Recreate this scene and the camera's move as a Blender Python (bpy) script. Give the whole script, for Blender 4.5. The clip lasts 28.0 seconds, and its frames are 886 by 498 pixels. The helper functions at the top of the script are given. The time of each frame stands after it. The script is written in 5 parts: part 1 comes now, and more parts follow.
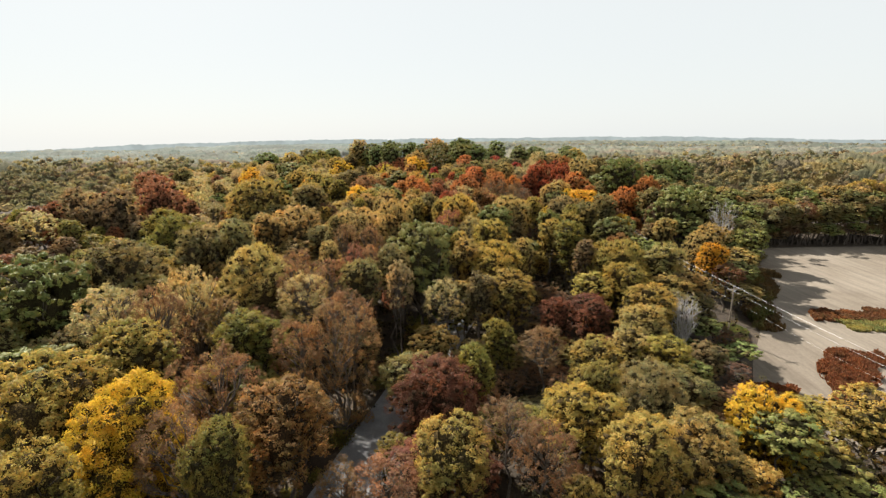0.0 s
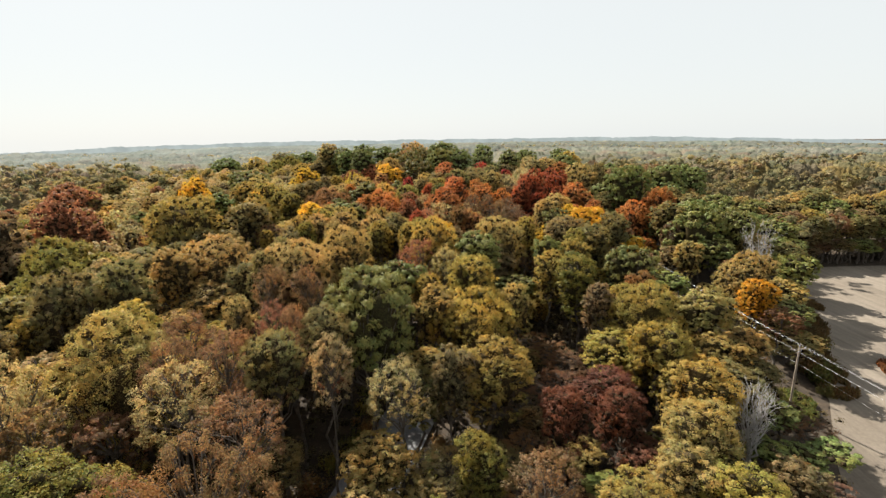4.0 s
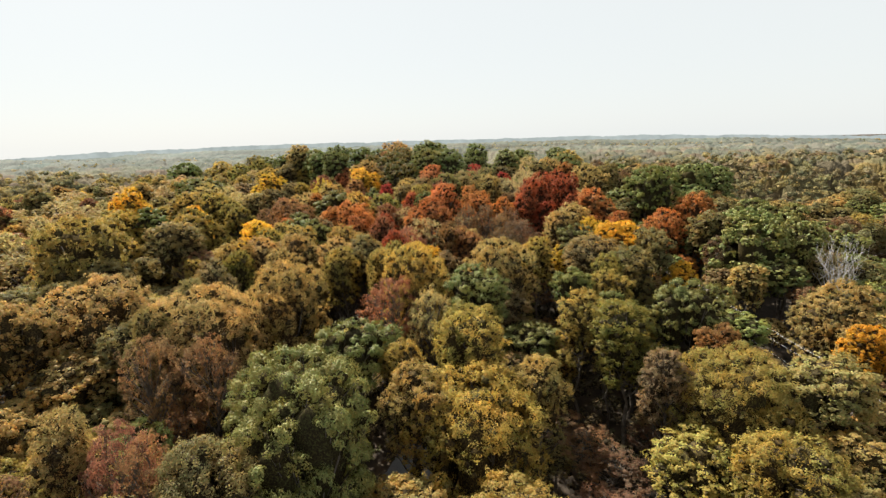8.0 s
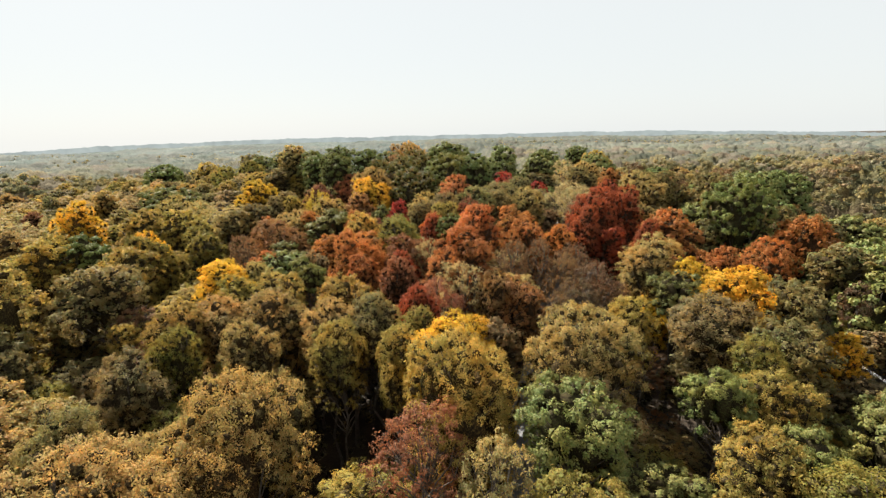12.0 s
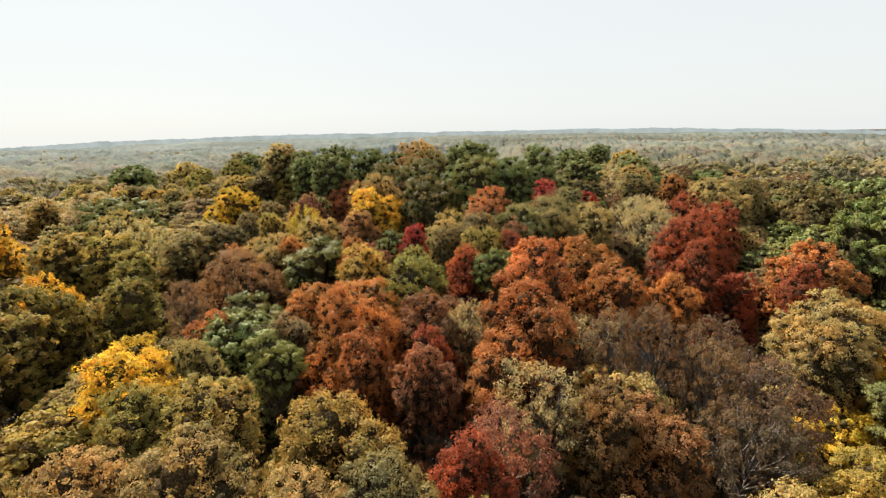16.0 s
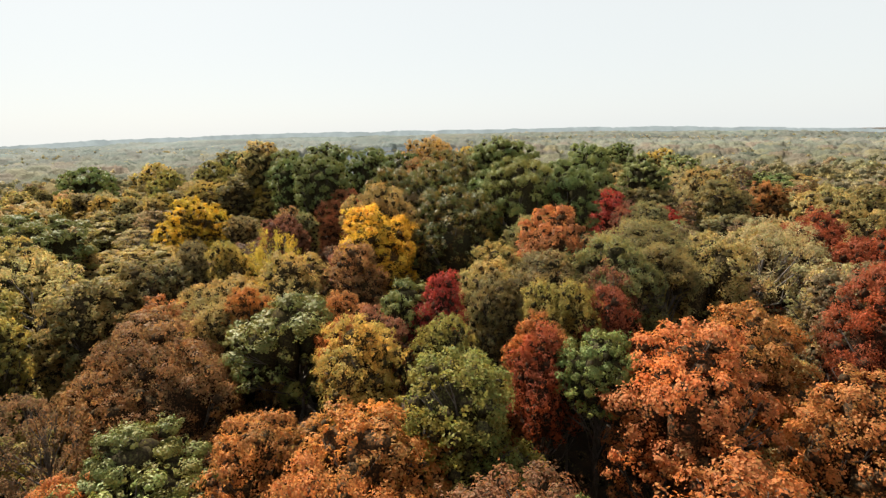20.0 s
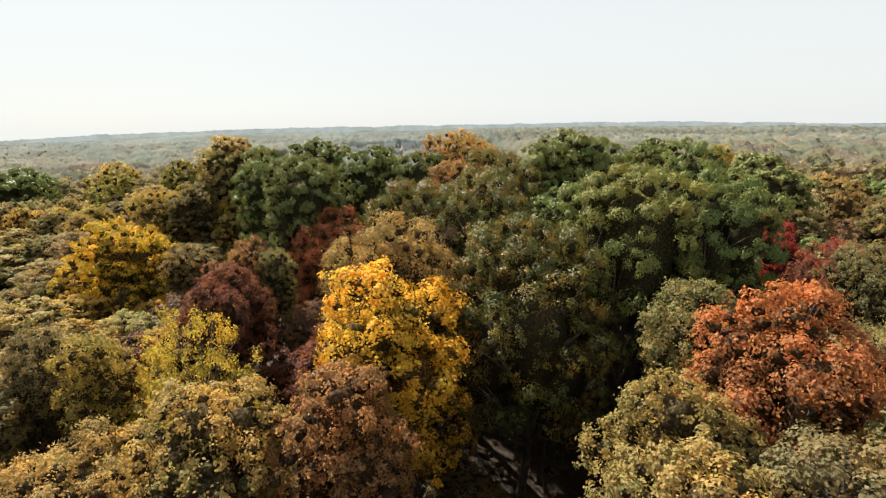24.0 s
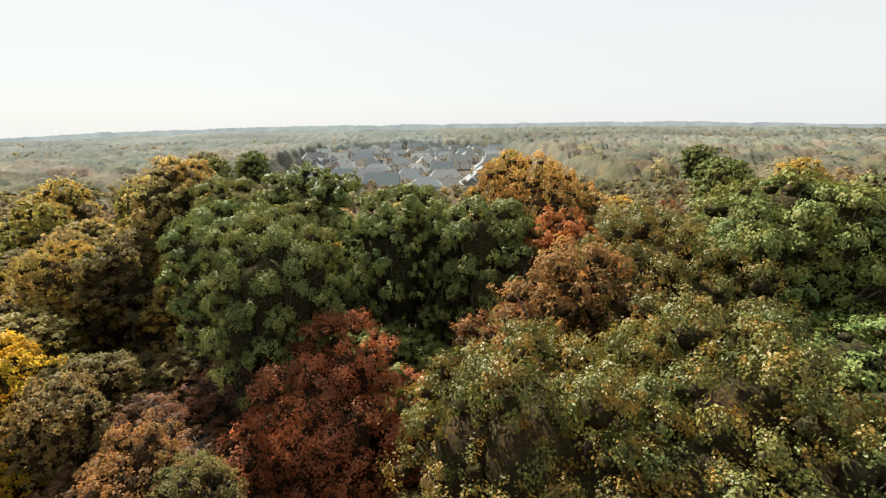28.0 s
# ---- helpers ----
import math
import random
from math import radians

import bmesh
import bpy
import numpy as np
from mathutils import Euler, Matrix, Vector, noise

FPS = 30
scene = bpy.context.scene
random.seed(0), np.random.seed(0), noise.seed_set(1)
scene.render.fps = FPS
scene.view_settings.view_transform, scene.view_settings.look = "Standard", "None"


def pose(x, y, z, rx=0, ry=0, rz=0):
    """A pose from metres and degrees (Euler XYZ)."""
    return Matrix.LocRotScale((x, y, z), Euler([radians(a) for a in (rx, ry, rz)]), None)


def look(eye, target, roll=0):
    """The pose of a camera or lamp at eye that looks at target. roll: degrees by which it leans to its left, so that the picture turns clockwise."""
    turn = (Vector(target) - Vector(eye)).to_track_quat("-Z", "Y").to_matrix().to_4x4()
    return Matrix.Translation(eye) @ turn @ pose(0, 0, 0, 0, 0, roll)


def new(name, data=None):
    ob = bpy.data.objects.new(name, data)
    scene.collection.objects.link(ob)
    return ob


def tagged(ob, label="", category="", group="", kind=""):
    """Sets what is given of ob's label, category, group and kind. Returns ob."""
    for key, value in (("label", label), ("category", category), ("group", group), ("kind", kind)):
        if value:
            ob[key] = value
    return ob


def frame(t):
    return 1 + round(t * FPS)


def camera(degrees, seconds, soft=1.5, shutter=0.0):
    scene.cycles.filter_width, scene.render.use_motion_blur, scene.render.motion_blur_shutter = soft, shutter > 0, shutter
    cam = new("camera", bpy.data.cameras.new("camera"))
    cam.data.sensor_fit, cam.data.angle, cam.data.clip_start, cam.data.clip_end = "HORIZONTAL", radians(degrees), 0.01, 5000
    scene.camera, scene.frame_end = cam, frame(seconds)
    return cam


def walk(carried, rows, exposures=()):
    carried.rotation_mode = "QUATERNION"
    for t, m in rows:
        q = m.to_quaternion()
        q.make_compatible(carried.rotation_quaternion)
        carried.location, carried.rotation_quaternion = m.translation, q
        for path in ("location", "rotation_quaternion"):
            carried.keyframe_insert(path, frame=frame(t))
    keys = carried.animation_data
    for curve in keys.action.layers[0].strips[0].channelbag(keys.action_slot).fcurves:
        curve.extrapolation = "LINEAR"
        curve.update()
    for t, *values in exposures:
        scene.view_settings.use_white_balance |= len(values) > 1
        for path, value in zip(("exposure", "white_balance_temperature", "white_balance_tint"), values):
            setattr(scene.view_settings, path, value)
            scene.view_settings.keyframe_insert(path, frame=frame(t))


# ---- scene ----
cam = camera(86.0, 28.0, soft=1.35)
METRES, EYE, TILT, LEAN, TURN = 180.0, 42.0, -13.4, 0.7, 0.0
ROWS = [
    (0.0, 0.0, 0.0, 0.0, -0.0, 0.0, 0.0),
    (0.5, 0.0025, 0.0174, 0.005, -0.21, 0.02, 0.07),
    (1.0, 0.0051, 0.035, 0.01, -0.35, -0.02, 0.12),
    (1.5, 0.0076, 0.0523, 0.0153, -0.5, -0.08, 0.16),
    (2.0, 0.0103, 0.0693, 0.0199, -0.63, -0.05, 0.2),
    (2.5, 0.0133, 0.0861, 0.0249, -0.77, -0.01, 0.24),
    (3.0, 0.0162, 0.103, 0.0294, -0.9, 0.03, 0.29),
    (3.5, 0.0191, 0.1198, 0.0337, -1.03, 0.06, 0.38),
    (5.5, 0.0296, 0.189, 0.0493, -1.64, 0.16, 0.84),
    (6.0, 0.0312, 0.2057, 0.0527, -1.79, 0.18, 0.97),
    (6.5, 0.0321, 0.2223, 0.0562, -1.93, 0.2, 1.12),
    (7.0, 0.0324, 0.2389, 0.0589, -2.05, 0.22, 1.26),
    (7.5, 0.0319, 0.2552, 0.0618, -2.12, 0.2, 1.38),
    (8.0, 0.0305, 0.2718, 0.0648, -2.18, 0.19, 1.46),
    (8.5, 0.0281, 0.2889, 0.0692, -2.19, 0.13, 1.5),
    (9.0, 0.0254, 0.3061, 0.0746, -2.16, 0.01, 1.46),
    (9.5, 0.0227, 0.3232, 0.0799, -2.11, -0.04, 1.43),
    (10.0, 0.02, 0.3404, 0.0853, -2.04, -0.15, 1.36),
    (10.5, 0.0171, 0.3577, 0.0907, -1.97, -0.21, 1.29),
    (11.0, 0.0147, 0.3746, 0.0966, -1.93, -0.29, 1.24),
    (11.5, 0.0125, 0.3916, 0.102, -1.9, -0.34, 1.2),
    (12.0, 0.0107, 0.408, 0.1063, -1.9, -0.4, 1.18),
    (12.5, 0.0088, 0.4246, 0.1101, -1.91, -0.46, 1.18),
    (14.5, 0.0004, 0.4947, 0.1236, -1.87, -0.52, 0.98),
    (15.0, -0.0016, 0.512, 0.1286, -1.8, -0.6, 0.93),
    (15.5, -0.0041, 0.5291, 0.1342, -1.76, -0.7, 0.92),
    (16.0, -0.007, 0.546, 0.1392, -1.71, -0.79, 0.91),
    (16.5, -0.0101, 0.5626, 0.144, -1.69, -0.89, 0.9),
    (17.0, -0.0129, 0.5792, 0.1486, -1.65, -0.9, 0.89),
    (17.5, -0.0155, 0.5957, 0.1529, -1.64, -0.9, 0.86),
    (18.0, -0.0174, 0.6122, 0.1564, -1.61, -0.86, 0.84),
    (18.5, -0.0188, 0.6286, 0.1593, -1.61, -0.86, 0.83),
    (19.0, -0.0202, 0.645, 0.1616, -1.66, -0.85, 0.88),
    (19.5, -0.0218, 0.6611, 0.1636, -1.74, -0.89, 0.92),
    (20.0, -0.0234, 0.6773, 0.1657, -1.79, -0.96, 0.94),
    (20.5, -0.0247, 0.6938, 0.1678, -1.8, -1.03, 0.95),
    (22.5, -0.0318, 0.7648, 0.181, -1.63, -1.39, 0.94),
    (23.0, -0.0348, 0.7825, 0.1852, -1.58, -1.42, 0.88),
    (23.5, -0.0378, 0.8001, 0.1903, -1.48, -1.49, 0.82),
    (24.0, -0.0411, 0.8174, 0.1955, -1.43, -1.53, 0.77),
    (24.5, -0.044, 0.8347, 0.2006, -1.32, -1.52, 0.75),
    (25.0, -0.047, 0.8522, 0.2059, -1.28, -1.56, 0.73),
    (25.5, -0.0502, 0.87, 0.2108, -1.26, -1.54, 0.73),
    (26.0, -0.0538, 0.8878, 0.216, -1.29, -1.62, 0.72),
    (26.5, -0.0573, 0.9054, 0.2219, -1.21, -1.66, 0.67),
    (27.0, -0.0609, 0.9236, 0.2279, -1.11, -1.72, 0.65),
    (27.5, -0.0645, 0.9414, 0.2337, -1.09, -1.65, 0.55),
    (28.0, -0.0675, 0.9595, 0.2394, -1.03, -1.66, 0.45),
]
walk(cam, [(t, pose(0, 0, EYE, TILT, LEAN, TURN) @ pose(METRES * x, METRES * y, METRES * z, 90 + pitch, roll, yaw)) for t, x, y, z, yaw, pitch, roll in ROWS])

# ---- light ----
SUN_AZ, SUN_EL = 33.0, 43.0          # degrees: to the left of straight ahead, above the horizon
world = bpy.data.worlds.new("world")
scene.world = world
scene.view_settings.exposure = 1.6
world.use_nodes = True
wn = world.node_tree
wn.nodes.clear()
sky = wn.nodes.new("ShaderNodeTexSky")
sky.sky_type, sky.sun_disc = "NISHITA", False
sky.sun_elevation, sky.sun_rotation = radians(SUN_EL), radians(-SUN_AZ)
sky.altitude, sky.air_density, sky.dust_density, sky.ozone_density = 250, 1.0, 1.5, 1.0
veil = wn.nodes.new("ShaderNodeMix")
veil.data_type = "RGBA"
veil.inputs[0].default_value = 0.92
veil.inputs[7].default_value = (5.22, 5.4, 5.33, 1)       # thin white overcast in front of the blue
back = wn.nodes.new("ShaderNodeBackground")
back.inputs[1].default_value = 0.0555
wout = wn.nodes.new("ShaderNodeOutputWorld")
wn.links.new(sky.outputs[0], veil.inputs[6])
wn.links.new(veil.outputs[2], back.inputs[0])
wn.links.new(back.outputs[0], wout.inputs[0])
sun = new("sun", bpy.data.lights.new("sun", "SUN"))
sun.data.energy, sun.data.angle, sun.data.color = 5.0, radians(0.55), (1.0, 0.94, 0.83)
_az, _el = radians(SUN_AZ), radians(SUN_EL)
sun_at = Vector((-math.sin(_az) * math.cos(_el), math.cos(_az) * math.cos(_el), math.sin(_el)))
sun.matrix_world = look(sun_at * 300, (0, 0, 0))

# ---- materials ----


def material(name):
    m = bpy.data.materials.new(name)
    m.use_nodes = True
    nt = m.node_tree
    nt.nodes.clear()
    out = nt.nodes.new("ShaderNodeOutputMaterial")
    return m, nt, out


def node(nt, kind, **values):
    n = nt.nodes.new(kind)
    for k, v in values.items():
        if k == "operation":
            n.operation = v
        elif k == "blend_type":
            n.blend_type = v
        elif k == "data_type":
            n.data_type = v
    return n


def mix_rgb(nt, fac, a, b, blend="MIX"):
    n = nt.nodes.new("ShaderNodeMix")
    n.data_type, n.blend_type = "RGBA", blend
    for slot, v in ((0, fac), (6, a), (7, b)):
        if isinstance(v, (int, float)):
            n.inputs[slot].default_value = v
        elif isinstance(v, tuple):
            n.inputs[slot].default_value = (*v, 1)
        else:
            nt.links.new(v, n.inputs[slot])
    return n.outputs[2]


def noise_of(nt, scale, detail=3.0, rough=0.55, vector=None):
    n = nt.nodes.new("ShaderNodeTexNoise")
    n.inputs["Scale"].default_value, n.inputs["Detail"].default_value, n.inputs["Roughness"].default_value = scale, detail, rough
    if vector is not None:
        nt.links.new(vector, n.inputs["Vector"])
    return n


def ramp(nt, fac, stops):
    n = nt.nodes.new("ShaderNodeValToRGB")
    n.color_ramp.elements[0].position, n.color_ramp.elements[-1].position = stops[0][0], stops[-1][0]
    for p, _ in stops[1:-1]:
        n.color_ramp.elements.new(p)
    for e, (_, c) in zip(n.color_ramp.elements, stops):
        e.color = (*c, 1) if len(c) == 3 else c
    nt.links.new(fac, n.inputs[0])
    return n.outputs[0]


def grey(v):
    return (v, v, v)


def leaf_material(name, from_attribute=False, mass=False, gloss=(0.55, 0.08), thin=0.5):
    m, nt, out = material(name)
    if from_attribute:
        a = nt.nodes.new("ShaderNodeAttribute")
        a.attribute_name = "tint"
        base = a.outputs["Color"]
    else:
        info = nt.nodes.new("ShaderNodeObjectInfo")
        base = info.outputs["Color"]
    geo = nt.nodes.new("ShaderNodeNewGeometry")
    one = geo.outputs["Random Per Island"]
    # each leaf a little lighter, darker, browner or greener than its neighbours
    # solid masses are dimmed evenly, inner shade put into the colour
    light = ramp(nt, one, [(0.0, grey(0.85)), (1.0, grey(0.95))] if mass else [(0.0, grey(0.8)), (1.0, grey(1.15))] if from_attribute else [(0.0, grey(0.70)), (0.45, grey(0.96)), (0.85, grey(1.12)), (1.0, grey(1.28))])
    col = mix_rgb(nt, 1.0, base, light, "MULTIPLY")
    hue = nt.nodes.new("ShaderNodeMath")
    hue.operation = "FRACT"
    mul = nt.nodes.new("ShaderNodeMath")
    mul.operation = "MULTIPLY"
    mul.inputs[1].default_value = 37.7
    nt.links.new(one, mul.inputs[0])
    nt.links.new(mul.outputs[0], hue.inputs[0])
    shift = ramp(nt, hue.outputs[0], [(0.0, (0.84, 1.10, 0.92)), (0.5, (1, 1, 1)), (1.0, (1.12, 0.92, 0.84))])
    col = mix_rgb(nt, 0.3 if from_attribute else 0.8, col, shift, "MULTIPLY")
    # whole boughs that have turned further than others
    big = noise_of(nt, 0.33, 2.0, 0.5, geo.outputs["Position"])
    turned = ramp(nt, big.outputs[0], [(0.30, (0.72, 0.86, 0.9)), (0.5, (1, 1, 1)), (0.70, (1.28, 1.08, 0.82))])
    col = mix_rgb(nt, 0.4 if from_attribute else 0.85, col, turned, "MULTIPLY")
    if not from_attribute:
        # single sprays that have already turned orange or gold, as far as the tree's own share of them goes
        tuft = noise_of(nt, 0.85, 3.0, 0.6, geo.outputs["Position"])
        gold = ramp(nt, tuft.outputs[0], [(0.50, grey(0.0)), (0.60, grey(1.0))])
        share = nt.nodes.new("ShaderNodeMath")
        share.operation = "SUBTRACT"
        share.inputs[0].default_value = 1.0
        nt.links.new(info.outputs["Alpha"], share.inputs[1])
        much = nt.nodes.new("ShaderNodeMath")
        much.operation = "MULTIPLY"
        nt.links.new(gold, much.inputs[0])
        nt.links.new(share.outputs[0], much.inputs[1])
        kind_of = ramp(nt, hue.outputs[0], [(0.0, (0.29, 0.19, 0.03)), (0.6, (0.30, 0.14, 0.025)), (1.0, (0.20, 0.16, 0.04))])
        turning = nt.nodes.new("ShaderNodeMix")
        turning.data_type = "RGBA"
        nt.links.new(much.outputs[0], turning.inputs[0])
        nt.links.new(col, turning.inputs[6])
        nt.links.new(kind_of, turning.inputs[7])
        col = turning.outputs[2]
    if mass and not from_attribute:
        # shoots and dead twigs among the inner leaves, near black as painted inner shade
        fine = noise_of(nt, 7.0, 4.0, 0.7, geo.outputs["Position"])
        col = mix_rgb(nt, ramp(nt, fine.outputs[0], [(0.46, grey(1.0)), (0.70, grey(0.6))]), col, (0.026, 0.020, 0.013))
    b = nt.nodes.new("ShaderNodeBsdfPrincipled")
    b.inputs["Roughness"].default_value = 0.8 if from_attribute else gloss[0]
    b.inputs["Specular IOR Level"].default_value = 0.05 if from_attribute else gloss[1]
    nt.links.new(col, b.inputs["Base Color"])
    tr = nt.nodes.new("ShaderNodeBsdfTranslucent")
    through_col = mix_rgb(nt, 1.0, col, (1.1, 1.0, 0.78), "MULTIPLY")
    nt.links.new(through_col, tr.inputs[0])
    mx = nt.nodes.new("ShaderNodeMixShader")
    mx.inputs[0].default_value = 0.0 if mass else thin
    nt.links.new(b.outputs[0], mx.inputs[1])
    nt.links.new(tr.outputs[0], mx.inputs[2])
    nt.links.new(mx.outputs[0], out.inputs[0])
    return m


def plain_material(name, stops, scale=3.0, rough=0.8, bump=0.2, fine=18.0, metal=0.0, space="Object", spec=0.3):
    """Noise at two scales between colours, with a fine relief."""
    m, nt, out = material(name)
    co = nt.nodes.new("ShaderNodeTexCoord").outputs[space]
    n1 = noise_of(nt, scale, 4.0, 0.6, co)
    n2 = noise_of(nt, fine, 3.0, 0.6, co)
    c1 = ramp(nt, n1.outputs[0], [(0.28 + 0.44 * i / max(1, len(stops) - 1), s) for i, s in enumerate(stops)])
    c2 = ramp(nt, n2.outputs[0], [(0.3, grey(0.72)), (0.7, grey(1.22))])
    col = mix_rgb(nt, 1.0, c1, c2, "MULTIPLY")
    b = nt.nodes.new("ShaderNodeBsdfPrincipled")
    b.inputs["Roughness"].default_value, b.inputs["Metallic"].default_value = rough, metal
    b.inputs["Specular IOR Level"].default_value = spec
    nt.links.new(col, b.inputs["Base Color"])
    bp = nt.nodes.new("ShaderNodeBump")
    bp.inputs["Strength"].default_value = bump
    bp.inputs["Distance"].default_value = 0.05
    nt.links.new(n2.outputs[0], bp.inputs["Height"])
    nt.links.new(bp.outputs[0], b.inputs["Normal"])
    nt.links.new(b.outputs[0], out.inputs[0])
    return m


LEAF = leaf_material("leaf")
LEAF_GLOSSY = leaf_material("glossy_leaf", gloss=(0.42, 0.20), thin=0.28)
LEAF_OAK = leaf_material("oak_leaf", gloss=(0.5, 0.12), thin=0.22)
# darkened copy of the leaf: shade inside dense crowns put into its colour
LEAF_INNER_SHADE = leaf_material("inner_leaf_shade", mass=True, gloss=(0.95, 0.0))
# near-black cores: deep shade inside low growth, painted as colour
SHADE_MASS = plain_material("inner_shade_mass", [(0.016, 0.012, 0.008), (0.027, 0.021, 0.013), (0.042, 0.032, 0.02)], 2.5, 0.95, 0.6, 14.0, 0.0, "Object", 0.0)
LEAF_FAR = leaf_material("leaf_far", from_attribute=True)
LEAF_FAR_MASS = leaf_material("leaf_far_mass", from_attribute=True, mass=True)
BARK = plain_material("bark", [(0.045, 0.036, 0.028), (0.09, 0.073, 0.058), (0.15, 0.128, 0.108)], 1.5, 0.9, 0.5, 9.0)
BARK_PALE = plain_material("bark_pale", [(0.24, 0.225, 0.215), (0.34, 0.32, 0.305), (0.42, 0.40, 0.385)], 1.2, 0.85, 0.3, 8.0)
LITTER = plain_material("leaf_litter", [(0.02, 0.015, 0.010), (0.038, 0.027, 0.018), (0.065, 0.045, 0.028)], 0.35, 0.95, 0.6, 4.0)
TARMAC = plain_material("tarmac", [(0.11, 0.11, 0.115), (0.16, 0.16, 0.165), (0.205, 0.205, 0.21)], 0.5, 0.85, 0.3, 12.0)
WOOD_POLE = plain_material("pole_wood", [(0.14, 0.11, 0.085), (0.22, 0.18, 0.14), (0.28, 0.23, 0.19)], 2.0, 0.9, 0.3, 20.0)
WIRE = plain_material("aluminium_wire", [(0.5, 0.5, 0.5), (0.56, 0.56, 0.56), (0.62, 0.62, 0.62)], 3.0, 0.6, 0.0, 30.0, 0.15)
CERAMIC = plain_material("ceramic", [(0.35, 0.35, 0.36), (0.42, 0.42, 0.43), (0.5, 0.5, 0.5)], 3.0, 0.3, 0.05)
METAL_GREY = plain_material("painted_metal", [(0.36, 0.38, 0.39), (0.42, 0.44, 0.45), (0.47, 0.48, 0.49)], 2.0, 0.5, 0.05, 20, 0.3)
WEED = leaf_material("dry_weed")
GLASS_DARK = plain_material("window_glass", [(0.03, 0.035, 0.04), (0.05, 0.055, 0.06), (0.07, 0.075, 0.08)], 0.5, 0.08, 0.0, 4.0, 0.0, "Object", 0.5)
TRIM_WHITE = plain_material("white_trim", [(0.68, 0.68, 0.66), (0.76, 0.76, 0.74), (0.8, 0.8, 0.78)], 1.5, 0.6, 0.05)
SHINGLES = [plain_material("roof_shingles", s, 1.2, 0.9, 0.3, 9.0) for s in (
    [(0.10, 0.125, 0.135), (0.135, 0.16, 0.17), (0.17, 0.195, 0.205)],
    [(0.10, 0.11, 0.12), (0.14, 0.15, 0.16), (0.18, 0.19, 0.20)],
    [(0.14, 0.15, 0.145), (0.175, 0.185, 0.18), (0.21, 0.22, 0.21)])]
SIDINGS = [plain_material("siding", s, 0.8, 0.75, 0.1, 6.0) for s in (
    [(0.50, 0.48, 0.44), (0.58, 0.56, 0.52), (0.64, 0.62, 0.58)],
    [(0.36, 0.38, 0.40), (0.43, 0.45, 0.47), (0.50, 0.52, 0.54)],
    [(0.32, 0.21, 0.16), (0.38, 0.25, 0.19), (0.43, 0.30, 0.23)])]


def field_material():
    m, nt, out = material("harvested_soil")
    co = nt.nodes.new("ShaderNodeTexCoord").outputs["Object"]
    mp = nt.nodes.new("ShaderNodeMapping")
    mp.inputs["Rotation"].default_value = (0, 0, radians(33))
    mp.inputs["Scale"].default_value = (1.0, 0.06, 1.0)
    nt.links.new(co, mp.inputs[0])
    rows = noise_of(nt, 0.55, 5.0, 0.7, mp.outputs[0])
    blot = noise_of(nt, 0.045, 4.0, 0.6, co)
    fine = noise_of(nt, 2.5, 4.0, 0.7, co)
    a = ramp(nt, blot.outputs[0], [(0.3, (0.112, 0.092, 0.072)), (0.5, (0.145, 0.122, 0.098)), (0.72, (0.175, 0.15, 0.123))])
    a = mix_rgb(nt, 1.0, a, ramp(nt, rows.outputs[0], [(0.3, grey(0.74)), (0.55, grey(1.02)), (0.75, grey(1.14))]), "MULTIPLY")
    a = mix_rgb(nt, 1.0, a, ramp(nt, fine.outputs[0], [(0.3, grey(0.85)), (0.7, grey(1.12))]), "MULTIPLY")
    b = nt.nodes.new("ShaderNodeBsdfPrincipled")
    b.inputs["Roughness"].default_value = 0.95
    b.inputs["Specular IOR Level"].default_value = 0.1
    nt.links.new(a, b.inputs["Base Color"])
    bp = nt.nodes.new("ShaderNodeBump")
    bp.inputs["Strength"].default_value, bp.inputs["Distance"].default_value = 0.5, 0.15
    nt.links.new(rows.outputs[0], bp.inputs["Height"])
    nt.links.new(bp.outputs[0], b.inputs["Normal"])
    nt.links.new(b.outputs[0], out.inputs[0])
    return m


SOIL = field_material()


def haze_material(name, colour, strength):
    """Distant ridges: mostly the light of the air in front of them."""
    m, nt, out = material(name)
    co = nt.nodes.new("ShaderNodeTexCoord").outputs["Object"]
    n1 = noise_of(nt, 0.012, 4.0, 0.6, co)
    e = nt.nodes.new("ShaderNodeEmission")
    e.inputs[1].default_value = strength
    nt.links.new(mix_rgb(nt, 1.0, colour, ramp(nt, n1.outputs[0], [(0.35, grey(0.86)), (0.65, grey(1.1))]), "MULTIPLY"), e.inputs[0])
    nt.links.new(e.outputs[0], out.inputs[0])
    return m


